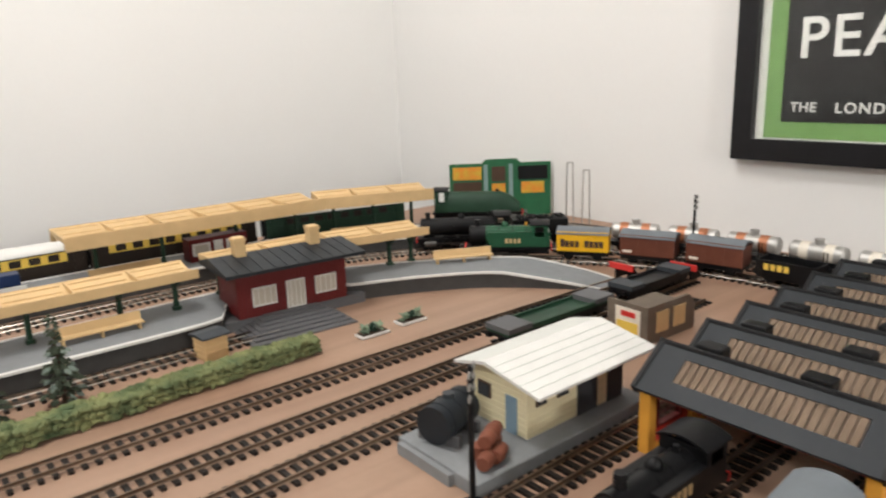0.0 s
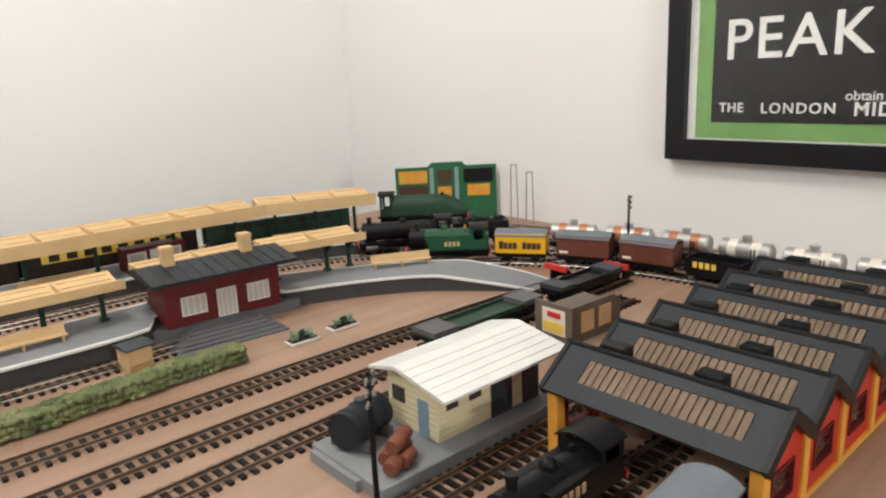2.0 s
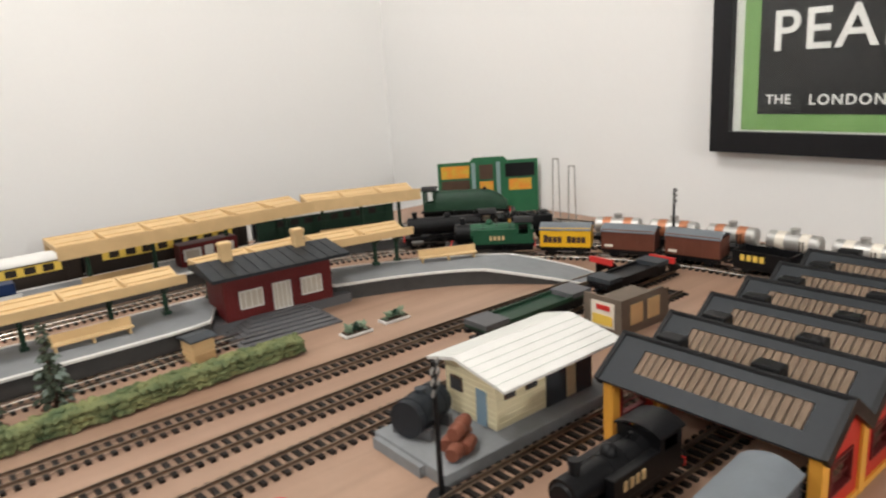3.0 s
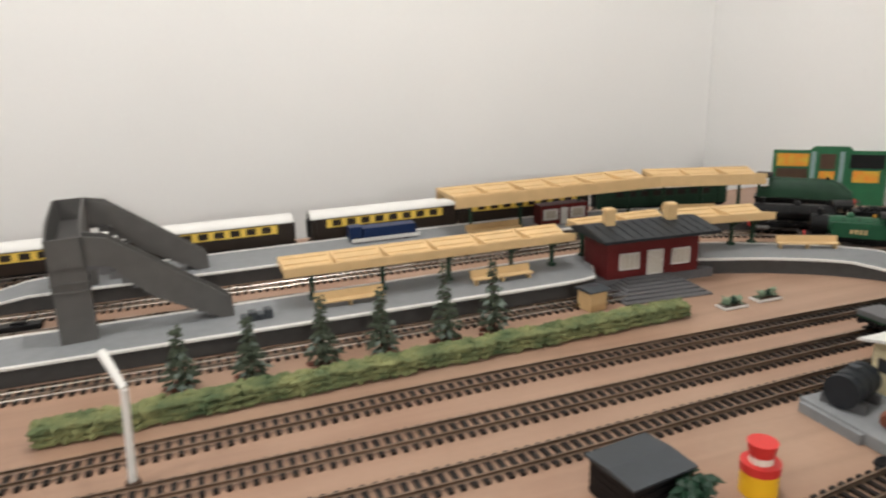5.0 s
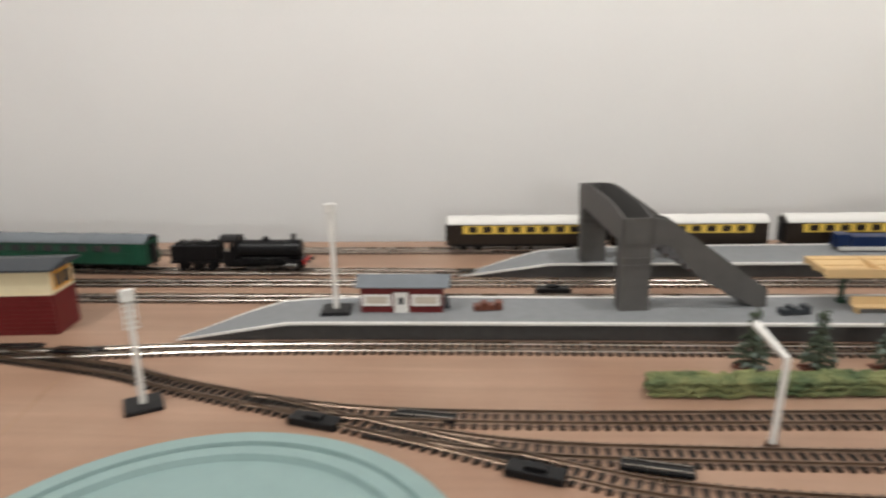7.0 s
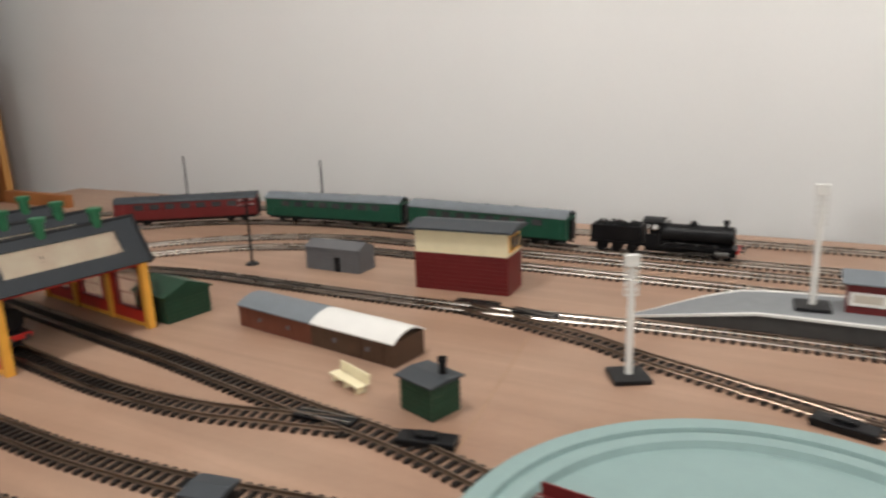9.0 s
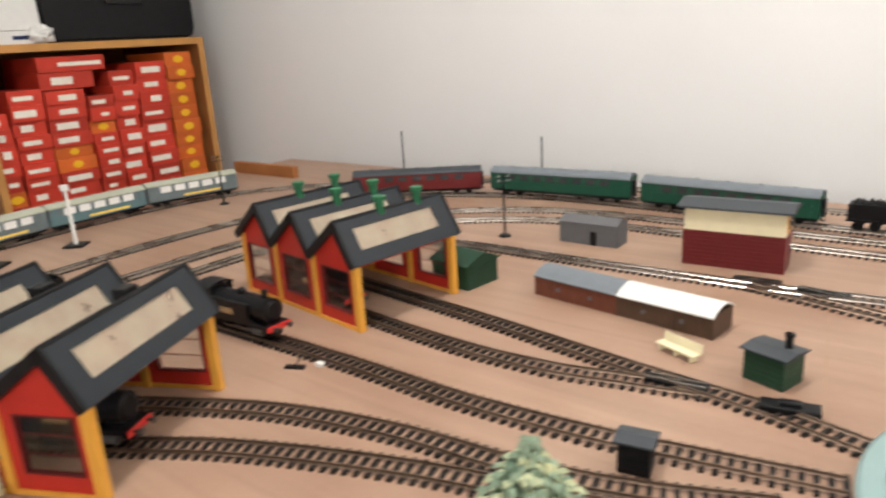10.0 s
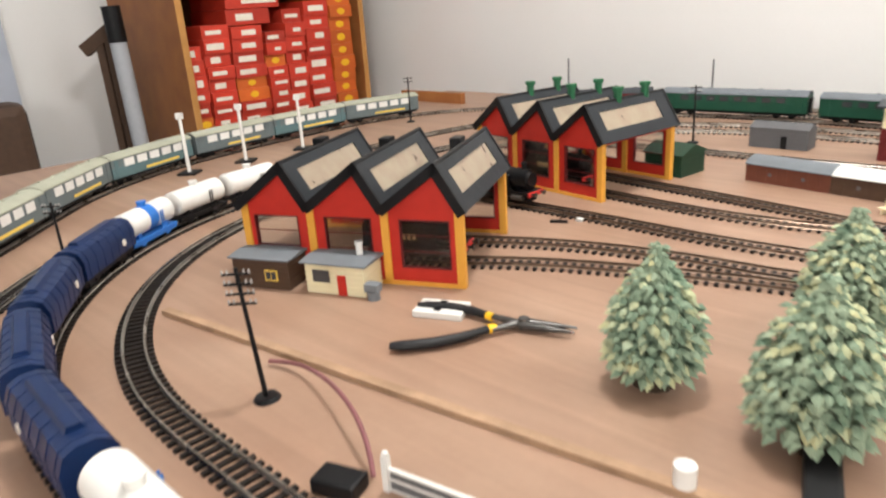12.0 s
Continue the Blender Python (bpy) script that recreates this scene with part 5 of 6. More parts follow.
van("dark grey brake van with pale roof", on_a(1.079, 0.440), SOOT, ROOFGREY, 0.074, H=0.024)


# tank train on the second oval
def on_b(x, y):
    return along(TR_B, nearest(TR_B, x, y))


steam_loco("black tender locomotive heading the tank wagons", on_b(0.955, 1.055) @ flip, SOOT, L=0.135, tender=0.080)
first = nearest(TR_B, 1.122, 0.872)
onward = 1 if nearest(TR_B, 1.141, 0.70) > first else -1
for k in range(6):
    tanker("silver tank wagon with copper bands" if k < 3 else "silver tank wagon with pale yellow panels", along(TR_B, first + onward * 0.0765 * k), SILVER, BLACK, 0.064, bands=COPPER if k < 3 else LABEL, r=0.0112)

# passing train on the second oval beside the near sheds
start = nearest(TR_B, -0.955, -0.070)
sgn = 1 if nearest(TR_B, -1.30, 0.16) > start else -1
at = start
tanker("white tank wagon on a blue frame", along(TR_B, at - sgn * 0.150), WHITE, BBLUE, 0.085, r=0.0150)
for k in range(4):
    bogie_tank("dark blue covered bogie wagon", along(TR_B, at + sgn * (0.126 * k - 0.040)), 0.112)
tanker("white tank wagon with a bright blue band", along(TR_B, at + sgn * 0.440), WHITE, BBLUE, 0.085, bands=BBLUE, r=0.0150)
for k in range(2):
    tanker("white tank wagon on a dark frame", along(TR_B, at + sgn * (0.534 + 0.094 * k)), WHITE, BLACK, 0.085, r=0.0150)
open_wagon("black open wagon behind the tank wagons", along(TR_B, at + sgn * 0.72), SOOT, 0.080)

# green coaches along the back
def on_d(x, y):
    return along(TR_D, nearest(TR_D, x, y))


steam_loco("black tender locomotive at the head of green coaches", on_d(-0.465, 1.193) @ flip, SOOT, L=0.120, tender=0.070)
coach("dark green coach with grey roof", on_d(-0.765, 1.20), 0.272, CGREEN, CGREEN, ROOFGREY, DARKGLASS, 8)
coach("dark green coach with grey roof", on_d(-1.060, 1.212), 0.272, CGREEN, CGREEN, ROOFGREY, DARKGLASS, 8)
coach("maroon coach with dark grey roof", on_d(-1.330, 1.13), 0.250, MAROON, MAROON, DGREY, DARKGLASS, 7)

# grey multiple unit in the outermost siding
base = nearest(TR_M, -1.715, 0.985)
for k in range(7):
    coach("slate grey multiple unit car with olive roof and white windows", along(TR_M, base + 0.095 + 0.194 * k), 0.186, MUDARK if k in (1, 3) else SLATEGREY, SLATEGREY, OLIVE, WHITE, 5, "multiple_unit_car", roofh=0.006, wide=0.37, stripe=PYELLOW)

# engines in and beside the sheds
steam_loco("black tank locomotive with red buffer beam between the sheds", along(TR_Y3, nearest(TR_Y3, -1.075, 0.514)) @ flip, SOOT, L=0.115, tanks=True)
steam_loco("black locomotive standing inside the near shed", pose(-1.005, 0.300, 0.0054, 0, 0, 27), SOOT, L=0.110, tanks=True)
steam_loco("blue-black locomotive standing inside the rear shed", pose(-1.06, 0.622, 0.0054, 0, 0, -8), SOOT, L=0.120, tanks=True)
steam_loco("black locomotive outside the low engine shed", along(TR_C1, nearest(TR_C1, 0.605, 0.494)) @ flip, SOOT, L=0.098, br=0.0095, dr=0.008, tanks=True)
van("grey roofed van outside the low engine shed", along(TR_C2, nearest(TR_C2, 0.602, 0.424)), DGREY, ROOFGREY, 0.090)
low_wagon("green and grey well wagon in the siding", along(TR_2, nearest(TR_2, 0.795, 0.74)), 0.150, MIDGREY, DGREEN)
low_wagon("black and grey flat wagon by the buffer stops", along(TR_2, nearest(TR_2, 0.955, 0.74)), 0.110, DGREY, SOOT)


def buffer_stop(m):
    root = thing("buffer_stop", "red and black buffer stop at the siding's end", "buffer stop", m, "buffer stops")
    for s in (-1, 1):
        bm = bmesh.new()
        prism(bm, [(0, 0), (0.024, 0), (0.004, 0.017), (0, 0.017)], s * 0.009 - 0.0012, s * 0.009 + 0.0012, "y")
        part("side_frame", bm, BLACK, root)
    boxes("beam", [(-0.003, 0.0, -0.017, 0.017, 0.012, 0.019)], BRIGHTRED, root, "bright red buffer beam")
    return root


buffer_stop(pose(0.972, 0.790, 0.0054, 0, 0, -2))
buffer_stop(pose(1.022, 0.740, 0.0054, 0, 0, 0))
for x, y, a in ((-0.291, 0.776, -16), (-0.114, 0.708, -18), (-0.552, 0.636, 12), (-0.070, 1.112, 0)):
    bm = bmesh.new()
    box(bm, -0.022, 0.022, -0.008, 0.008, 0, 0.0065, bevel=0.0012)
    box(bm, -0.008, 0.008, -0.004, 0.004, 0.0065, 0.0095, bevel=0.0008)
    solid("point_motor", bm, BLACK, "black plastic point motor housing beside the track", "point motor", pose(x, y, 0, 0, 0, a), "point motors")
for x, y, a in ((-0.200, 0.786, -8), (-0.028, 0.716, -12), (-0.648, 0.921, 3), (-0.577, 0.913, -6), (-0.165, 1.190, 0), (-0.640, 0.633, 4)):
    root = thing("point_frog", "black plastic crossing piece set between the point's rails", "point crossing", pose(x, y, 0, 0, 0, a), "point crossings")
    boxes("plate", [(-0.026, 0.026, -0.0068, 0.0068, 0.0024, 0.0050)], BLACK, root)
    for u in (-0.0040, 0.0040):
        boxes("check_rail", [(-0.024, 0.024, u - 0.0006, u + 0.0006, 0.0050, 0.0060)], RAIL, root, "steel check rail")
root = thing("point_lever", "small dark hand lever beside the yard track", "point lever", pose(-0.958, 0.484, 0, 0, 0, 25))
boxes("base", [(-0.010, 0.010, -0.003, 0.003, 0, 0.0025)], BLACK, root)
bm = bmesh.new()
cyl(bm, (0, 0, 0.002), (0.006, 0.002, 0.011), 0.0008, n=6)
part("handle", bm, BLACK, root)


# ---- trees and hedge ----
def leafy(bm, apex, out, drop, size, rnd):
    """One thick drooping spray of needles."""
    d = Vector((out.x, out.y, -drop)).normalized()
    side = Vector((-out.y, out.x, 0)).normalized()
    up = side.cross(d).normalized()
    if up.z < 0:
        up = -up
    L = size * rnd.uniform(0.8, 1.25)
    w = size * rnd.uniform(0.28, 0.42)
    pts = [apex, apex + d * L * 0.45 + side * w, apex + d * L, apex + d * L * 0.45 - side * w, apex + d * L * 0.5 + up * size * 0.28, apex + d * L * 0.35 - up * size * 0.14]
    v = [bm.verts.new(p) for p in pts]
    for q in ((0, 1, 4), (1, 2, 4), (2, 3, 4), (3, 0, 4), (1, 0, 5), (2, 1, 5), (3, 2, 5), (0, 3, 5)):
        bm.faces.new([v[i] for i in q])


def conifer(label, m, h, r, seed, leaf, tip, skirt=0.16, tiers=11, spray=0.013, bushy=False, thin=1.0):
    rnd = random.Random(seed)
    root = thing("model_tree", label, "model tree", m, "model trees")
    bm = bmesh.new()
    cyl(bm, (0, 0, 0), (0, 0, h * 0.92), r * 0.13, r * 0.03, 8)
    cyl(bm, (0, 0, 0), (0, 0, 0.004), r * 0.42, r * 0.22, 10)
    for k in range(tiers * 3):
        a = rnd.uniform(0, 6.28)
        z = h * (skirt + 0.75 * k / (tiers * 3))
        e = r * 0.6 * (1 - (z / h)) + 0.002
        cyl(bm, (0, 0, z), (e * math.cos(a), e * math.sin(a), z - 0.002), 0.0008, 0.0004, 4)
    part("trunk", bm, BARK, root, "dark brown trunk on a round base")
    crowns = (bmesh.new(), bmesh.new())
    for t in range(tiers):
        u = t / (tiers - 1)
        z = h * (skirt + 0.06 + (0.90 - skirt) * u)
        rad = r * ((1 - u ** 2.8) * 0.90 + 0.12 if bushy else (1 - u) ** 0.72) * (1.0 if u > 0.12 else 0.92) + 0.002
        for ring, f in ((0, 0.95), (1, 0.66), (2, 0.36)):
            n = max(4, int(thin * rad * f * 6.28 / (spray * 0.42)))
            off = rnd.uniform(0, 6.28)
            for k in range(n):
                a = off + 6.28 * k / n + rnd.uniform(-0.2, 0.2)
                o = Vector((math.cos(a), math.sin(a), 0))
                base = max(rad * f * rnd.uniform(0.82, 1.06) - spray * 0.8, 0.0005)
                p = o * base + Vector((0, 0, z + rnd.uniform(-0.25, 0.25) * h / tiers + (1 - f) * h / tiers * 0.8))
                leafy(crowns[1 if (ring == 0 and rnd.random() < 0.32) else 0], p, o, rnd.uniform(0.25, 0.85), spray * (0.75 + 0.4 * (1 - u)), rnd)
    part("crown", crowns[0], leaf, root, "layered green needle sprays")
    part("frosted_layer", crowns[1], tip, root, "paler needle tips")
    return root


conifer("bushy pale green model fir tree with a round base", pose(-0.700, 0.226, 0), 0.099, 0.0335, 3, LEAF, LEAFTIP, 0.13, 14, 0.0098, True)
conifer("bushy green model fir tree with yellowish tips", pose(-0.598, 0.220, 0, 0, 0, 50), 0.104, 0.0375, 5, LEAF, LEAFTIP, 0.13, 14, 0.0098, True)
conifer("bushy green model fir tree behind the others", pose(-0.622, 0.360, 0, 0, 0, 110), 0.102, 0.035, 8, LEAF, LEAFTIP, 0.13, 14, 0.0098, True)
for k, (x, y, h) in enumerate(((0.097, 0.891, 0.056), (0.156, 0.888, 0.056), (0.222, 0.891, 0.064), (0.278, 0.890, 0.064), (0.344, 0.894, 0.076), (0.397, 0.898, 0.072))):
    conifer("small frosted dark green fir tree behind the hedge", pose(x, y, 0), h, 0.0175, 20 + k, FIR, FIRTIP, 0.12, 6, 0.0085, thin=0.45)
    bm = bmesh.new()
    for i in range(16):
        a = random.uniform(0, 6.28)
        q = random.uniform(0.004, 0.016)
        ball(bm, (q * math.cos(a), q * math.sin(a), 0.001), random.uniform(0.0025, 0.005), 5, 0.35)
    solid("scatter_mound", bm, BROWN, "brown earth scatter round the fir tree", "earth", pose(x, y, 0), "earth mounds", smooth=60)
for k in range(8):
    x0, x1 = -0.009 + 0.0765 * k, -0.009 + 0.0765 * (k + 1) - 0.002
    rnd = random.Random(40 + k)
    bm = bmesh.new()
    n = 26
    for i in range(n):
        for j in range(4):
            for q in range(3):
                c = Vector((x0 + (x1 - x0) * (i + 0.5) / n + rnd.uniform(-0.001, 0.001), (j - 1.5) * 0.0052 + rnd.uniform(-0.001, 0.001), 0.004 + q * 0.0052 + rnd.uniform(-0.001, 0.0012)))
                s = rnd.uniform(0.0026, 0.0042)
                vs = bmesh.ops.create_icosphere(bm, subdivisions=1, radius=s, matrix=Matrix.Translation(c) @ Matrix.Diagonal((rnd.uniform(0.8, 1.3), rnd.uniform(0.8, 1.2), rnd.uniform(0.7, 1.1), 1)))["verts"]
                for v in vs:
                    v.co += Vector((rnd.uniform(-1, 1), rnd.uniform(-1, 1), rnd.uniform(-1, 1))) * 0.0008
    solid("hedge", bm, HEDGE, "clumpy green foam hedge strip along the siding", "hedge", pose(0, 0.838 + 0.003 * k, 0), "hedge strips")
for x, y in ((0.664, 0.858), (0.714, 0.862), (0.792, 0.955), (0.752, 0.990)):
    root = thing("planter", "white rimmed flower bed with small green shrubs", "planter", pose(x, y, 0), "planters")
    bm = bmesh.new()
    box(bm, -0.016, 0.016, -0.008, 0.008, 0, 0.003, bevel=0.001)
    part("rim", bm, WHITE, root, "white low rim")
    bm = bmesh.new()
    box(bm, -0.0145, 0.0145, -0.0065, 0.0065, 0.003, 0.0036)
    part("soil", bm, BARK, root)
    for i in range(3):
        bm = bmesh.new()
        rnd = random.Random(int(x * 1000) + i)
        for j in range(22):
            a = rnd.uniform(0, 6.28)
            leafy(bm, Vector((-0.008 + i * 0.008, 0, 0.004 + rnd.uniform(0, 0.006))), Vector((math.cos(a), math.sin(a), 0)), rnd.uniform(-0.9, 0.3), 0.006, rnd)
        part("shrub", bm, DGREEN if i == 1 else LEAF, root)

# ---- yard oddments ----
bench(pose(-0.660, 0.692, 0, 0, 0, -22), "cream plastic bench lying in the yard", 0.044, CREAM)
root = thing("toy_drum", "yellow drum with a bright red lid and pale knob", "drum", pose(0.447, 0.590, 0))
bm = bmesh.new()
cyl(bm, (0, 0, 0), (0, 0, 0.016), 0.012, n=20)
part("body", bm, YELLOW, root, smooth=40)
bm = bmesh.new()
cyl(bm, (0, 0, 0.016), (0, 0, 0.022), 0.0125, n=20)
cyl(bm, (0, 0, 0.027), (0, 0, 0.036), 0.008, 0.0095, n=20)
part("lid", bm, BRIGHTRED, root, "bright red lid", 40)
bm = bmesh.new()
cyl(bm, (0, 0, 0.022), (0, 0, 0.027), 0.0075, n=20)
part("neck", bm, LABEL, root, smooth=40)
for x, y, s in ((0.395, 0.600, 1), (0.385, 0.585, 2), (0.402, 0.588, 3)):
    bm = bmesh.new()
    rnd = random.Random(s)
    for j in range(40):
        a = rnd.uniform(0, 6.28)
        leafy(bm, Vector((0, 0, rnd.uniform(0.004, 0.024))), Vector((math.cos(a), math.sin(a), 0)), rnd.uniform(-0.2, 0.6), 0.010, rnd)
    solid("dark_shrub", bm, DGREEN, "dark green shrub beside the yard hut", "shrub", pose(x, y, 0))
for x, y, c, l in ((-0.150, 0.995, BROWN, "brown luggage stack on the platform"), (0.172, 0.985, DGREY, "blue-grey luggage on the platform")):
    bm = bmesh.new()
    for i in range(4):
        box(bm, -0.016 + i * 0.008, -0.009 + i * 0.008, -0.006, 0.006, 0, 0.006 + 0.003 * (i % 2), bevel=0.0008)
    solid("luggage_stack", bm, c, l, "luggage", pose(x, y, 0.0202, 0, 0, 8))
bm = bmesh.new()
cyl(bm, (0, 0, 0), (0, 0, 0.013), 0.0030, 0.0024, 10)
ball(bm, (0, 0, 0.0145), 0.0026, 6)
solid("platform_post", bm, DGREY, "short dark grey post on the platform", "post", pose(-0.196, 0.998, 0.0202), smooth=40)
root = thing("parked_lorry", "dark blue flatbed lorry on the far platform", "model lorry", pose(0.375, 1.236, PZ))
boxes("cab", [(-0.052, -0.034, -0.010, 0.010, 0.004, 0.024)], BLUE, root, "", 0.001)
boxes("load_bed", [(-0.033, 0.045, -0.011, 0.011, 0.006, 0.021)], BLUE, root, "", 0.0008)
boxes("bumper", [(-0.050, 0.050, -0.0125, -0.011, 0.002, 0.007)], WHITE, root)
for x in (-0.042, 0.030):
    for y in (-0.009, 0.009):
        bm = bmesh.new()
        cyl(bm, (x, y - 0.002, 0.0045), (x, y + 0.002, 0.0045), 0.0045, n=14)
        part("wheel", bm, BLACK, root)

# raised sheet edge in front of the near sheds
ang = math.degrees(math.atan2(0.135 - 0.073, -0.636 + 1.086))
bm = bmesh.new()
box(bm, -0.01, 0.62, -0.004, 0.004, 0.0, 0.0045)
solid("board_joint_strip", bm, PLY_EDGE, "worn wooden strip covering the baseboard joint", "wood strip", pose(-1.09, 0.072, 0, 0, 0, ang), kind="structure")
bm = bmesh.new()
N = 28
line = [Vector(p) for p in ((-0.935, 0.075, 0.004), (-0.915, 0.085, 0.006), (-0.88, 0.080, 0.012), (-0.83, 0.065, 0.022), (-0.785, 0.048, 0.020), (-0.768, 0.036, 0.004))]
cu = bpy.data.curves.new("cable", "CURVE")
cu.dimensions, cu.bevel_depth, cu.bevel_resolution = "3D", 0.0016, 3
sp = cu.splines.new("NURBS")
sp.points.add(len(line) - 1)
for p, q in zip(sp.points, line):
    p.co = (*q, 1)
sp.use_endpoint_u, sp.order_u, sp.resolution_u = True, 4, 10
tmp = bpy.data.objects.new("cable", cu)
me = bpy.data.meshes.new_from_object(tmp)
bpy.data.objects.remove(tmp)
me.materials.append(CABLE)
tagged(new("power_cable", me), "looped mauve power cable on the baseboard", "cable")
bm.free()
bm = bmesh.new()
box(bm, -0.014, 0.014, -0.009, 0.009, 0, 0.010, bevel=0.002)
solid("power_clip", bm, BLACK, "black plastic power connector beside the track", "connector", pose(-0.778, 0.020, 0, 0, 0, 20))


def gate(m):
    root = thing("crossing_gate", "white and grey crossing gate beside the track", "gate", m)
    for x in (0.0, 0.125):
        bm = bmesh.new()
        box(bm, x - 0.002, x + 0.002, -0.002, 0.002, 0, 0.022)
        ball(bm, (x, 0, 0.0235), 0.0022, 6)
        part("post", bm, WHITE, root)
    boxes("panel", [(0.003, 0.122, -0.0006, 0.0006, 0.002, 0.014)], MIDGREY, root, "grey mesh panel")
    for z in (0.014, 0.008, 0.001):
        boxes("rail", [(0.002, 0.123, -0.0011, 0.0011, z, z + 0.0015)], WHITE, root)
    return root


gate(pose(-0.757, 0.037, 0, 0, 0, 11))
bm = bmesh.new()
cyl(bm, (0, 0, 0), (0, 0, 0.012), 0.0062, n=16)
solid("white_peg", bm, WHITE, "short white round peg on the joint strip", "peg", pose(-0.634, 0.137, 0.0045), smooth=40)
bm = bmesh.new()
box(bm, 0, 0.11, -0.0095, 0.0095, 0, 0.010, bevel=0.003)
solid("black_bar", bm, RUBBER, "black flat bar lying on the board beside the tree", "bar", pose(-0.588, 0.205, 0, 0, 0, -72))

# pliers
root = thing("pliers", "long-nosed pliers with black grips lying open", "pliers", pose(-0.779, 0.252, 0.0055, 0, 0, 20))


def tube(bm, pts, n=10):
    rings = []
    for i, (x, y, r) in enumerate(pts):
        a, b = pts[max(i - 1, 0)], pts[min(i + 1, len(pts) - 1)]
        t = Vector((b[0] - a[0], b[1] - a[1], 0)).normalized()
        s = Vector((-t.y, t.x, 0))
        rings.append([bm.verts.new(Vector((x, y, 0)) + s * r * math.cos(6.2832 * k / n) + Vector((0, 0, r * 0.8 * math.sin(6.2832 * k / n)))) for k in range(n)])
    for a, b in zip(rings, rings[1:]):
        for k in range(n):
            bm.faces.new((a[k], a[(k + 1) % n], b[(k + 1) % n], b[k]))
    bm.faces.new(rings[0][::-1]), bm.faces.new(rings[-1])
    bmesh.ops.recalc_face_normals(bm, faces=bm.faces)


for s, pts in ((1, [(-0.140, 0.008, 0.0035), (-0.132, 0.010, 0.0050), (-0.110, 0.0125, 0.0052), (-0.090, 0.011, 0.0048), (-0.075, 0.006, 0.0038)]), (-1, [(-0.128, -0.066, 0.0035), (-0.120, -0.064, 0.0052), (-0.098, -0.052, 0.0054), (-0.080, -0.036, 0.0050), (-0.066, -0.018, 0.0040)])):
    bm = bmesh.new()
    tube(bm, pts)
    g = part("grip", bm, RUBBER, root, "black dipped grip", 50)
    e = pts[-1]
    bm = bmesh.new()
    tube(bm, [(e[0], e[1], e[2] + 0.0006), (e[0] + 0.005, e[1] - 0.002 * s if s > 0 else e[1] + 0.005, e[2] + 0.0004)])
    part("collar", bm, YELLOW, g, "yellow collar")
    bm = bmesh.new()
    tube(bm, [(e[0] + 0.003, e[1], 0.0030), (-0.048, 0.0 if s > 0 else -0.002, 0.0040), (-0.040, -0.003 * s, 0.0045), (-0.020, -0.0035 * s, 0.0032), (0.0, -0.0042 * s, 0.0012)])
    part("jaw", bm, STEEL, root, "dark steel long-nose jaw", 50)
bm = bmesh.new()
cyl(bm, (-0.042, 0, -0.004), (-0.042, 0, 0.005), 0.0045, n=14)
part("pivot", bm, STEEL, root)
root = thing("white_card_box", "small flat white card box with a dark mark", "box", pose(-0.895, 0.222, 0, 0, 0, 24))
boxes("lid", [(-0.022, 0.022, -0.014, 0.014, 0, 0.006)], WHITE, root, "", 0.0008)
boxes("mark", [(-0.004, 0.002, -0.010, 0.010, 0.0061, 0.0070)], BLACK, root)
bm = bmesh.new()
cyl(bm, (0, 0, 0), (0, 0, 0.008), 0.006, n=12)
box(bm, -0.007, 0.007, -0.005, 0.005, 0.008, 0.016, bevel=0.001)
solid("grey_bin", bm, ROOFGREY, "pale grey bin beside the cream cabin", "bin", pose(-0.966, 0.206, 0, 0, 0, 20))
bm = bmesh.new()
box(bm, -0.004, 0.004, -0.003, 0.003, 0, 0.004, bevel=0.001)
solid("white_chip", bm, WHITE, "small white chip of plastic between the tracks", "chip", pose(-0.940, 0.500, 0))

# corner sign and wires
root = thing("tin_sign", "green tin sign with pictured panels leaning in the corner", "sign", pose(1.090, 1.246, 0, 0, 0, -39))
SW = 0.178
bm = bmesh.new()
prism(bm, [(0, 0), (SW, 0), (SW, 0.094), (SW * 0.70, 0.094), (SW * 0.66, 0.101), (SW * 0.36, 0.101), (SW * 0.32, 0.094), (0, 0.094)], 0, 0.003, "y")
part("plate", bm, SIGNGREEN, root, "green enamelled plate")
for x0, x1, z0, z1, c in ((0.006, 0.056, 0.066, 0.088, LAVA), (0.006, 0.056, 0.040, 0.062, DBROWN), (0.074, 0.098, 0.062, 0.088, DBROWN), (0.074, 0.098, 0.040, 0.058, LAVA), (0.120, 0.172, 0.064, 0.088, BLACK), (0.126, 0.166, 0.040, 0.060, LAVA)):
    boxes("picture_panel", [(x0, x1, -0.0008, 0, z0, z1)], c, root)
bm = bmesh.new()
ball(bm, (0.146, -0.001, 0.078), 0.010, 8)
bmesh.ops.transform(bm, matrix=Matrix.Translation((0.146, 0, 0)) @ Matrix.Diagonal((1.6, 0.06, 1, 1)) @ Matrix.Translation((-0.146, 0, 0)), verts=bm.verts)
part("oval", bm, LABEL, root, "pale oval")
for x in (0.060, 0.104):
    boxes("pillar", [(x, x + 0.007, -0.002, 0, 0.010, 0.092)], TURQ, root, "pale green pillar strip")
for x, y, h in ((1.203, 1.069, 0.099), (1.205, 1.036, 0.089)):
    bm = bmesh.new()
    for s in (-1, 1):
        cyl(bm, (s * 0.006, 0, 0), (s * 0.0045, 0, h), 0.0011, n=6)
    cyl(bm, (-0.0045, 0, h), (0.0045, 0, h), 0.0011, n=6)
    solid("wire_loop", bm, SILVER, "tall thin wire loop standing by the wall", "wire loop", pose(x, y, 0, 0, 0, -50), "wire loops")
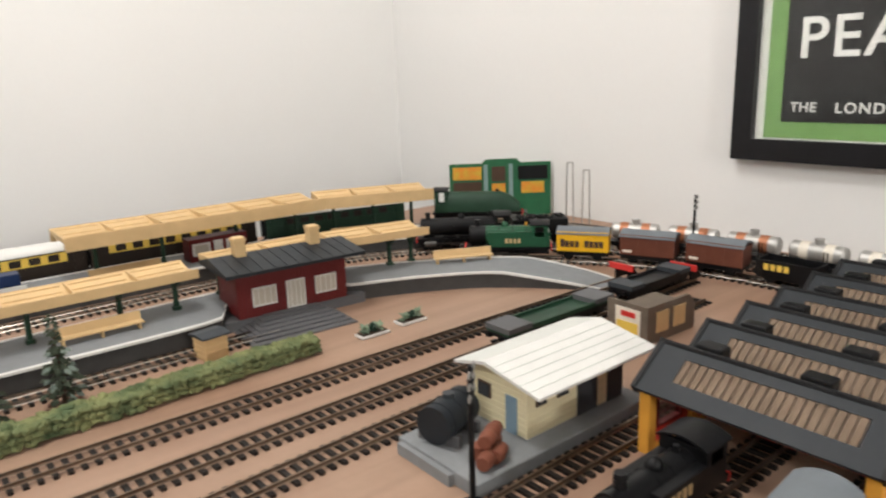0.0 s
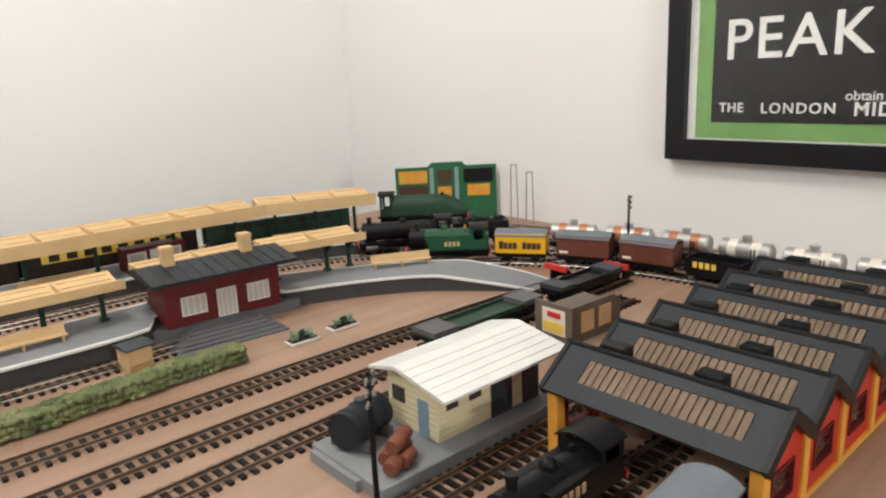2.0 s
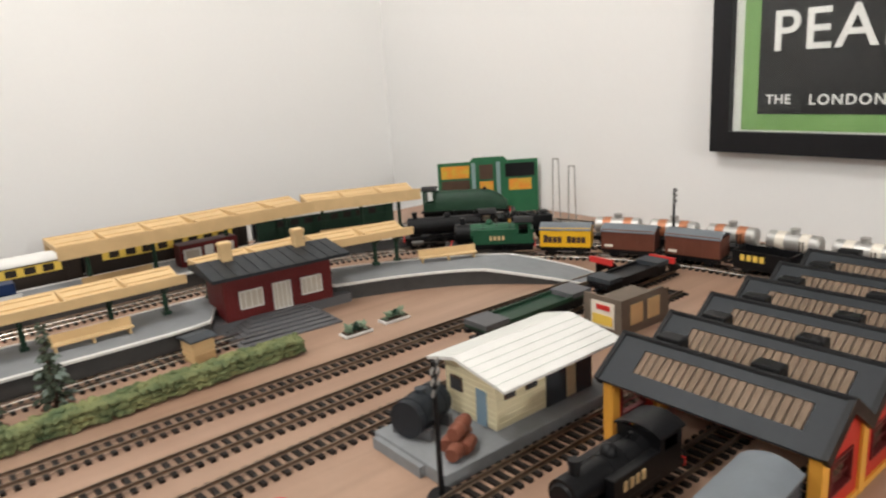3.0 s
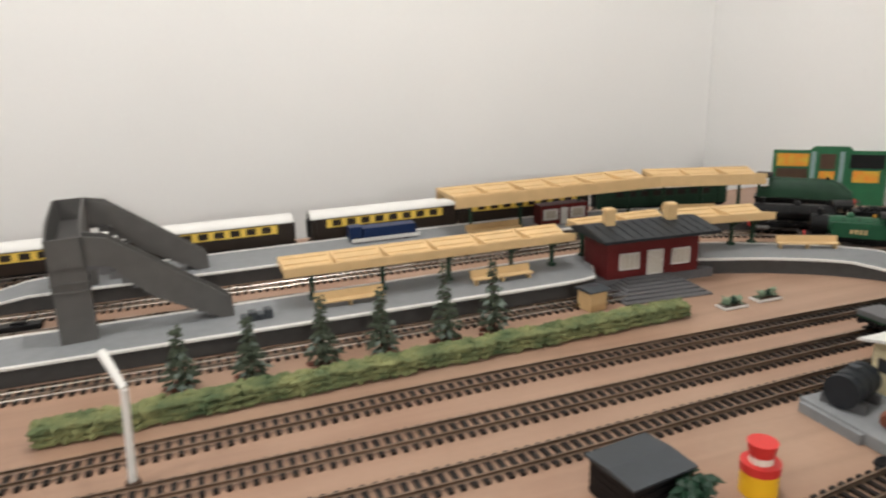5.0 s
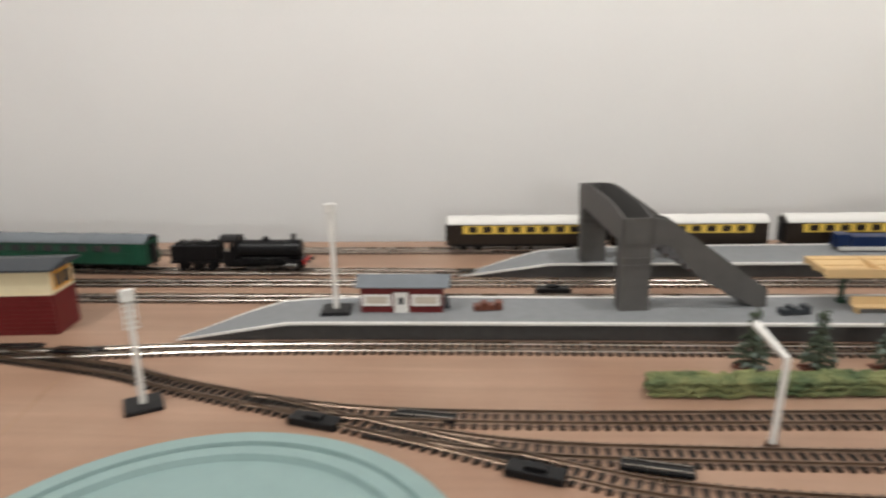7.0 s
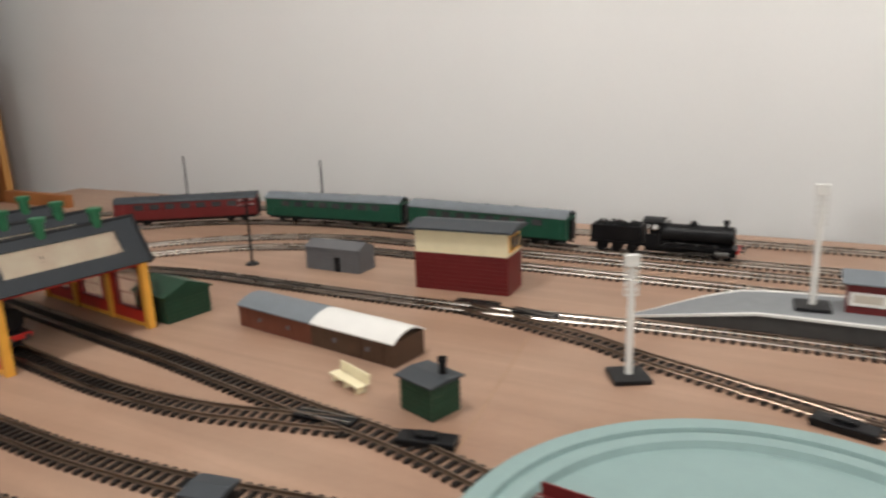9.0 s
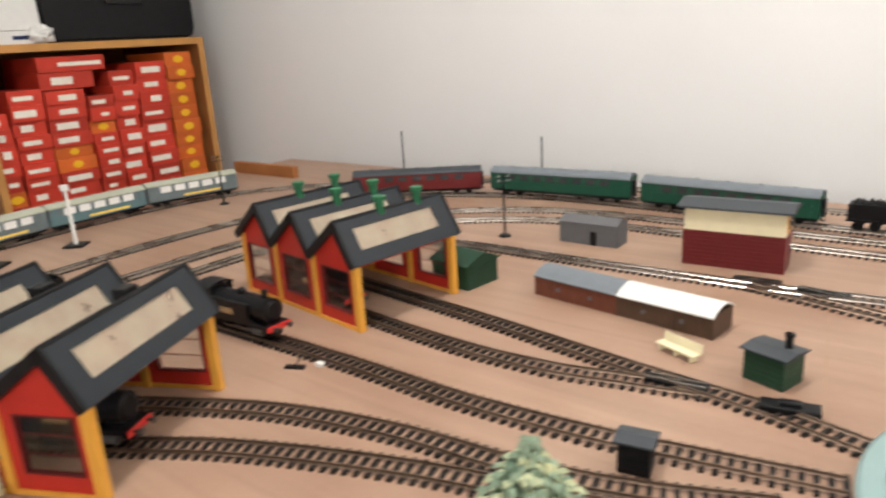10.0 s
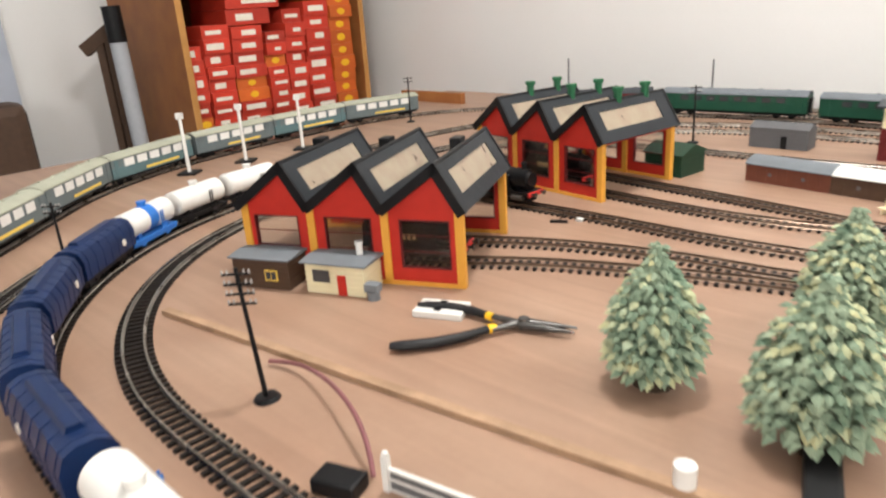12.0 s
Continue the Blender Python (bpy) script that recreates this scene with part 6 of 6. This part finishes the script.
for x, y in ((-1.478, 1.262), (-1.130, 1.268)):
    bm = bmesh.new()
    cyl(bm, (0, 0, 0), (0, 0, 0.106), 0.0022, 0.0018, 8)
    cyl(bm, (0, 0, 0), (0, 0, 0.004), 0.008, n=12)
    solid("thin_mast", bm, MIDGREY, "thin grey mast at the board's back edge", "mast", pose(x, y, 0), "thin masts")

# ---- framed poster ----
root = thing("framed_poster", "large black framed travel poster with white lettering on dark ground", "poster", Matrix.Translation((WX, 0, 0)))
PY0, PY1, PZ0, PZ1 = -0.18, 0.800, 0.122, 0.86
bm = bmesh.new()
for r in ((PY0, PY1, PZ0, PZ0 + 0.028), (PY0, PY1, PZ1 - 0.028, PZ1), (PY0, PY0 + 0.028, PZ0 + 0.028, PZ1 - 0.028), (PY1 - 0.027, PY1, PZ0 + 0.028, PZ1 - 0.028)):
    box(bm, -0.020, -0.001, *r)
part("frame", bm, FRAMEBLACK, root, "black moulded frame")
boxes("mount", [(-0.009, -0.003, PY0 + 0.022, PY1 - 0.024, PZ0 + 0.024, PZ1 - 0.026)], MOUNT, root, "white mount")
boxes("border", [(-0.0098, -0.009, PY0 + 0.045, PY1 - 0.039, PZ0 + 0.030, PZ1 - 0.04)], POSTERGREEN, root, "green border")
boxes("picture", [(-0.0106, -0.0098, PY0 + 0.07, PY1 - 0.061, PZ0 + 0.051, PZ1 - 0.06)], POSTERDARK, root, "dark picture ground")
face = Matrix(((0, 0, -1, 0), (-1, 0, 0, 0), (0, 1, 0, 0), (0, 0, 0, 1)))


def wall_text(body, y, z, size, **k):
    return text(body, size, INK, Matrix.Translation((-0.0114, y, z)) @ face, root, **k)


wall_text("PEAK", 0.724, 0.252, 0.069, bold=0.0006, spacing=1.10)
wall_text("THE", 0.728, 0.186, 0.0165, bold=0.0003, spacing=1.12)
wall_text("LONDON", 0.674, 0.185, 0.0175, bold=0.0003, spacing=1.22)
wall_text("MID", 0.568, 0.183, 0.0215, bold=0.0004, spacing=1.12)
wall_text("obtain", 0.578, 0.200, 0.0155, bold=0.0001, spacing=1.0)
bm = bmesh.new()
box(bm, -0.0124, -0.0120, PY0 + 0.03, PY1 - 0.031, PZ0 + 0.029, PZ1 - 0.029)
g = part("glass", bm, CLEAR, root, "clear picture glass")
g.visible_shadow = False

# ---- bookcase ----
root = thing("bookcase", "brown wooden bookcase with pale front edges, packed with model boxes", "bookcase", pose(-2.47, 0.800, 0))
BW, BT, BZ, BD = 0.675, 0.345, -0.90, 0.46
boxes("side_panel", [(-BD, 0, 0, 0.018, BZ, BT - 0.018)], OAK, root, "dark brown veneered side")
boxes("side_panel", [(-BD, 0, BW - 0.018, BW, BZ, BT - 0.018)], OAK, root)
boxes("top_panel", [(-BD, 0, 0, BW, BT - 0.018, BT)], OAK, root)
boxes("back_panel", [(-BD, -BD + 0.006, 0.018, BW - 0.018, BZ, BT - 0.018)], OAK, root)
for z in (-0.115, -0.55):
    boxes("shelf", [(-BD + 0.006, -0.01, 0.018, BW - 0.018, z - 0.018, z)], OAK, root)
boxes("front_edge", [(0.0, 0.002, 0, 0.020, BZ, BT)], OAKEDGE, root, "pale wooden front edge")
boxes("front_edge", [(0.0, 0.002, BW - 0.020, BW, BZ, BT)], OAKEDGE, root, "pale wooden front edge")
boxes("front_edge", [(0.0, 0.002, 0.020, BW - 0.020, BT - 0.020, BT)], OAKEDGE, root, "pale wooden front edge")


rnd = random.Random(11)


def model_box(x, y, w, z, h, red, d=0.22):
    root = thing("model_box", "red cardboard model train box with pale end label" if red is BOXRED else "orange-red cardboard model train box", "cardboard box", pose(x, y, z), "stacked model boxes")
    bm = bmesh.new()
    box(bm, -d, 0, 0, w, 0, h, bevel=0.0008)
    part("carton", bm, red, root)
    bm = bmesh.new()
    if red is BOXRED:
        c, u, v = w * rnd.uniform(0.36, 0.62), w * rnd.uniform(0.16, 0.34), h * rnd.uniform(0.12, 0.24)
        box(bm, 0, 0.0006, c - u, c + u, h * 0.48 - v, h * 0.48 + v)
        part("end_label", bm, LABEL, root, "pale end label")
    else:
        cyl(bm, (0, w * 0.5, h * 0.5), (0.0006, w * 0.5, h * 0.5), h * 0.27, n=16)
        bmesh.ops.transform(bm, matrix=Matrix.Translation((0, w / 2, 0)) @ Matrix.Diagonal((1, 1.5, 1, 1)) @ Matrix.Translation((0, -w / 2, 0)), verts=bm.verts)
        part("end_label", bm, YELLOW, root, "yellow end label")
    return root


cols = ((0.022, 0.052, 0.30, 0.040), (0.076, 0.090, 0.355, 0.038), (0.168, 0.112, 0.335, 0.036), (0.282, 0.075, 0.335, 0.034), (0.359, 0.078, 0.40, 0.041), (0.440, 0.100, 0.42, 0.044), (0.543, 0.094, 0.42, 0.041))
for i, (y, w, top, hh) in enumerate(cols):
    z = -0.115
    k = 0
    while z + hh * 0.9 < -0.115 + top:
        h = hh * rnd.uniform(0.92, 1.10)
        model_box(-2.47 - rnd.uniform(0.012, 0.03), 0.800 + y + rnd.uniform(0, 0.002), w - rnd.uniform(0.001, 0.006), z, h, BOXORANGE if i == 6 or rnd.random() < 0.12 else BOXRED)
        z += h + 0.0002
        k += 1
model_box(-2.495, 0.800 + 0.166, 0.150, -0.115 + 0.338, 0.046, BOXRED)
model_box(-2.490, 0.800 + 0.168, 0.185, -0.115 + 0.3845, 0.040, BOXRED)
for y, w, h, c, l, zb in ((-0.02, 0.085, 0.028, LABEL, "small pale lidded box", 0), (0.070, 0.125, 0.034, WHITE, "white printed cardboard box", 0), (-0.03, 0.22, 0.120, WHITE, "large white cardboard box", 0.035)):
    root = thing("storage_box", l + " on top of the bookcase", "storage box", pose(-2.50, 0.800 + y + 0.02, BT + zb))
    bm = bmesh.new()
    box(bm, -0.25, 0, 0, w, 0, h, bevel=0.002)
    part("carton", bm, c, root)
    if h < 0.04:
        boxes("print_bar", [(0, 0.0008, w * 0.3, w * 0.75, h * 0.35, h * 0.65)], BLUE, root)
bm = bmesh.new()
bmesh.ops.create_icosphere(bm, subdivisions=4, radius=0.036)
for v in bm.verts:
    n = noise.noise(v.co * 55) + 0.5 * noise.noise(v.co * 130)
    v.co *= 1 + 0.28 * n
    v.co.z = max(v.co.z * 0.75, -0.018) + 0.018
solid("crumpled_bag", bm, WHITE, "crumpled white plastic bag on the bookcase", "bag", pose(-2.51, 1.000, BT + 0.004), smooth=30)
bm = bmesh.new()
prism(bm, [(0.03, 0.0), (0.45, 0.0), (0.47, 0.02), (0.475, 0.30), (0.0, 0.30), (0.005, 0.02)], -0.36, -0.02)
bmesh.ops.bevel(bm, geom=list(bm.edges), offset=0.008, segments=3, affect="EDGES")
case = thing("black_case", "black rigid equipment case on the bookcase", "case", pose(-2.47, 1.000, BT))
part("shell", bm, BLACK, case, smooth=40)
boxes("lid_seam", [(-0.021, -0.0165, 0.012, 0.462, 0.150, 0.156)], RUBBER, case, "raised seam of the lid")
for y in (0.11, 0.34):
    boxes("catch", [(-0.0205, -0.0140, y, y + 0.035, 0.135, 0.172)], DGREY, case, "dark grey catch", 0.002)
boxes("handle", [(-0.0205, -0.010, 0.185, 0.295, 0.100, 0.122)], RUBBER, case, "moulded carrying handle", 0.003)

# beside the bookcase
root = thing("poster_tube", "grey cardboard tube with a black end cap leaning", "cardboard tube", pose(-2.648, 0.716, -0.90, 1, 0, 0))
bm = bmesh.new()
cyl(bm, (0, 0, 0), (0, 0, 1.10), 0.024, n=24)
part("tube", bm, TUBEGREY, root, smooth=40)
bm = bmesh.new()
cyl(bm, (0, 0, 1.10), (0, 0, 1.20), 0.026, n=24)
part("end_cap", bm, BLACK, root, smooth=40)
root = thing("wooden_easel", "folded brown wooden stand leaning beside the bookcase", "wooden stand", pose(-2.735, 0.700, -0.90, 1, 0, 45))
for x in (-0.012, 0.016):
    boxes("leg", [(x - 0.011, x + 0.011, -0.012, 0.012, 0, 1.12)], DBROWN, root)
bm = bmesh.new()
box(bm, -0.075, 0.03, -0.015, 0.015, -0.018, 0.018, Matrix.Translation((0, 0, 1.12)) @ Matrix.Rotation(radians(-32), 4, "Y"))
part("head", bm, DBROWN, root)
root = thing("armchair", "dark brown upholstered chair beyond the layout", "armchair", pose(-2.55, 0.10, -0.90, 0, 0, 80))
for n_, r in (("seat", (-0.28, 0.28, -0.28, 0.28, 0.20, 0.46)), ("backrest", (-0.30, 0.30, 0.20, 0.36, 0.30, 0.96)), ("arm", (-0.36, -0.28, -0.28, 0.30, 0.10, 0.62)), ("arm", (0.28, 0.36, -0.28, 0.30, 0.10, 0.62))):
    boxes(n_, [r], DBROWN, root, "", 0.03)
for x in (-0.30, 0.30):
    for y in (-0.22, 0.28):
        boxes("foot", [(x - 0.02, x + 0.02, y - 0.02, y + 0.02, 0, 0.21)], BARK, root)
# Added slab; its blue-grey colour stands for a stretch of wall in shade.
bm = bmesh.new()
box(bm, 0, 0.03, 0, 0.86, -0.90, 1.10)
box(bm, 0.03, 0.036, 0.10, 0.76, -0.75, 0.0)
box(bm, 0.03, 0.036, 0.10, 0.76, 0.15, 0.98)
solid("door_1", bm, mat("wall_shade_blue", (0.46, 0.50, 0.58), 0.5, vary=0.05, scale=8), "added panelled slab in the pale blue-grey of shaded wall", "door", pose(LX, -0.36, 0), kind="structure")
bm = bmesh.new()
box(bm, 0, 0.225, 0, 0.015, 0, 0.027)
solid("wood_upstand", bm, OAK, "brown wooden upstand at the board's back corner", "wood strip", pose(-1.965, 1.165, 0), kind="structure")


# ---- sleepers ----
for root, spots, z in PENDING:
    for p, a in spots:
        ob = new("sleeper", SLEEPER_MESH)
        ob.parent = root
        ob.matrix_basis = Matrix.Translation((p.x, p.y, z)) @ Matrix.Rotation(a, 4, "Z")
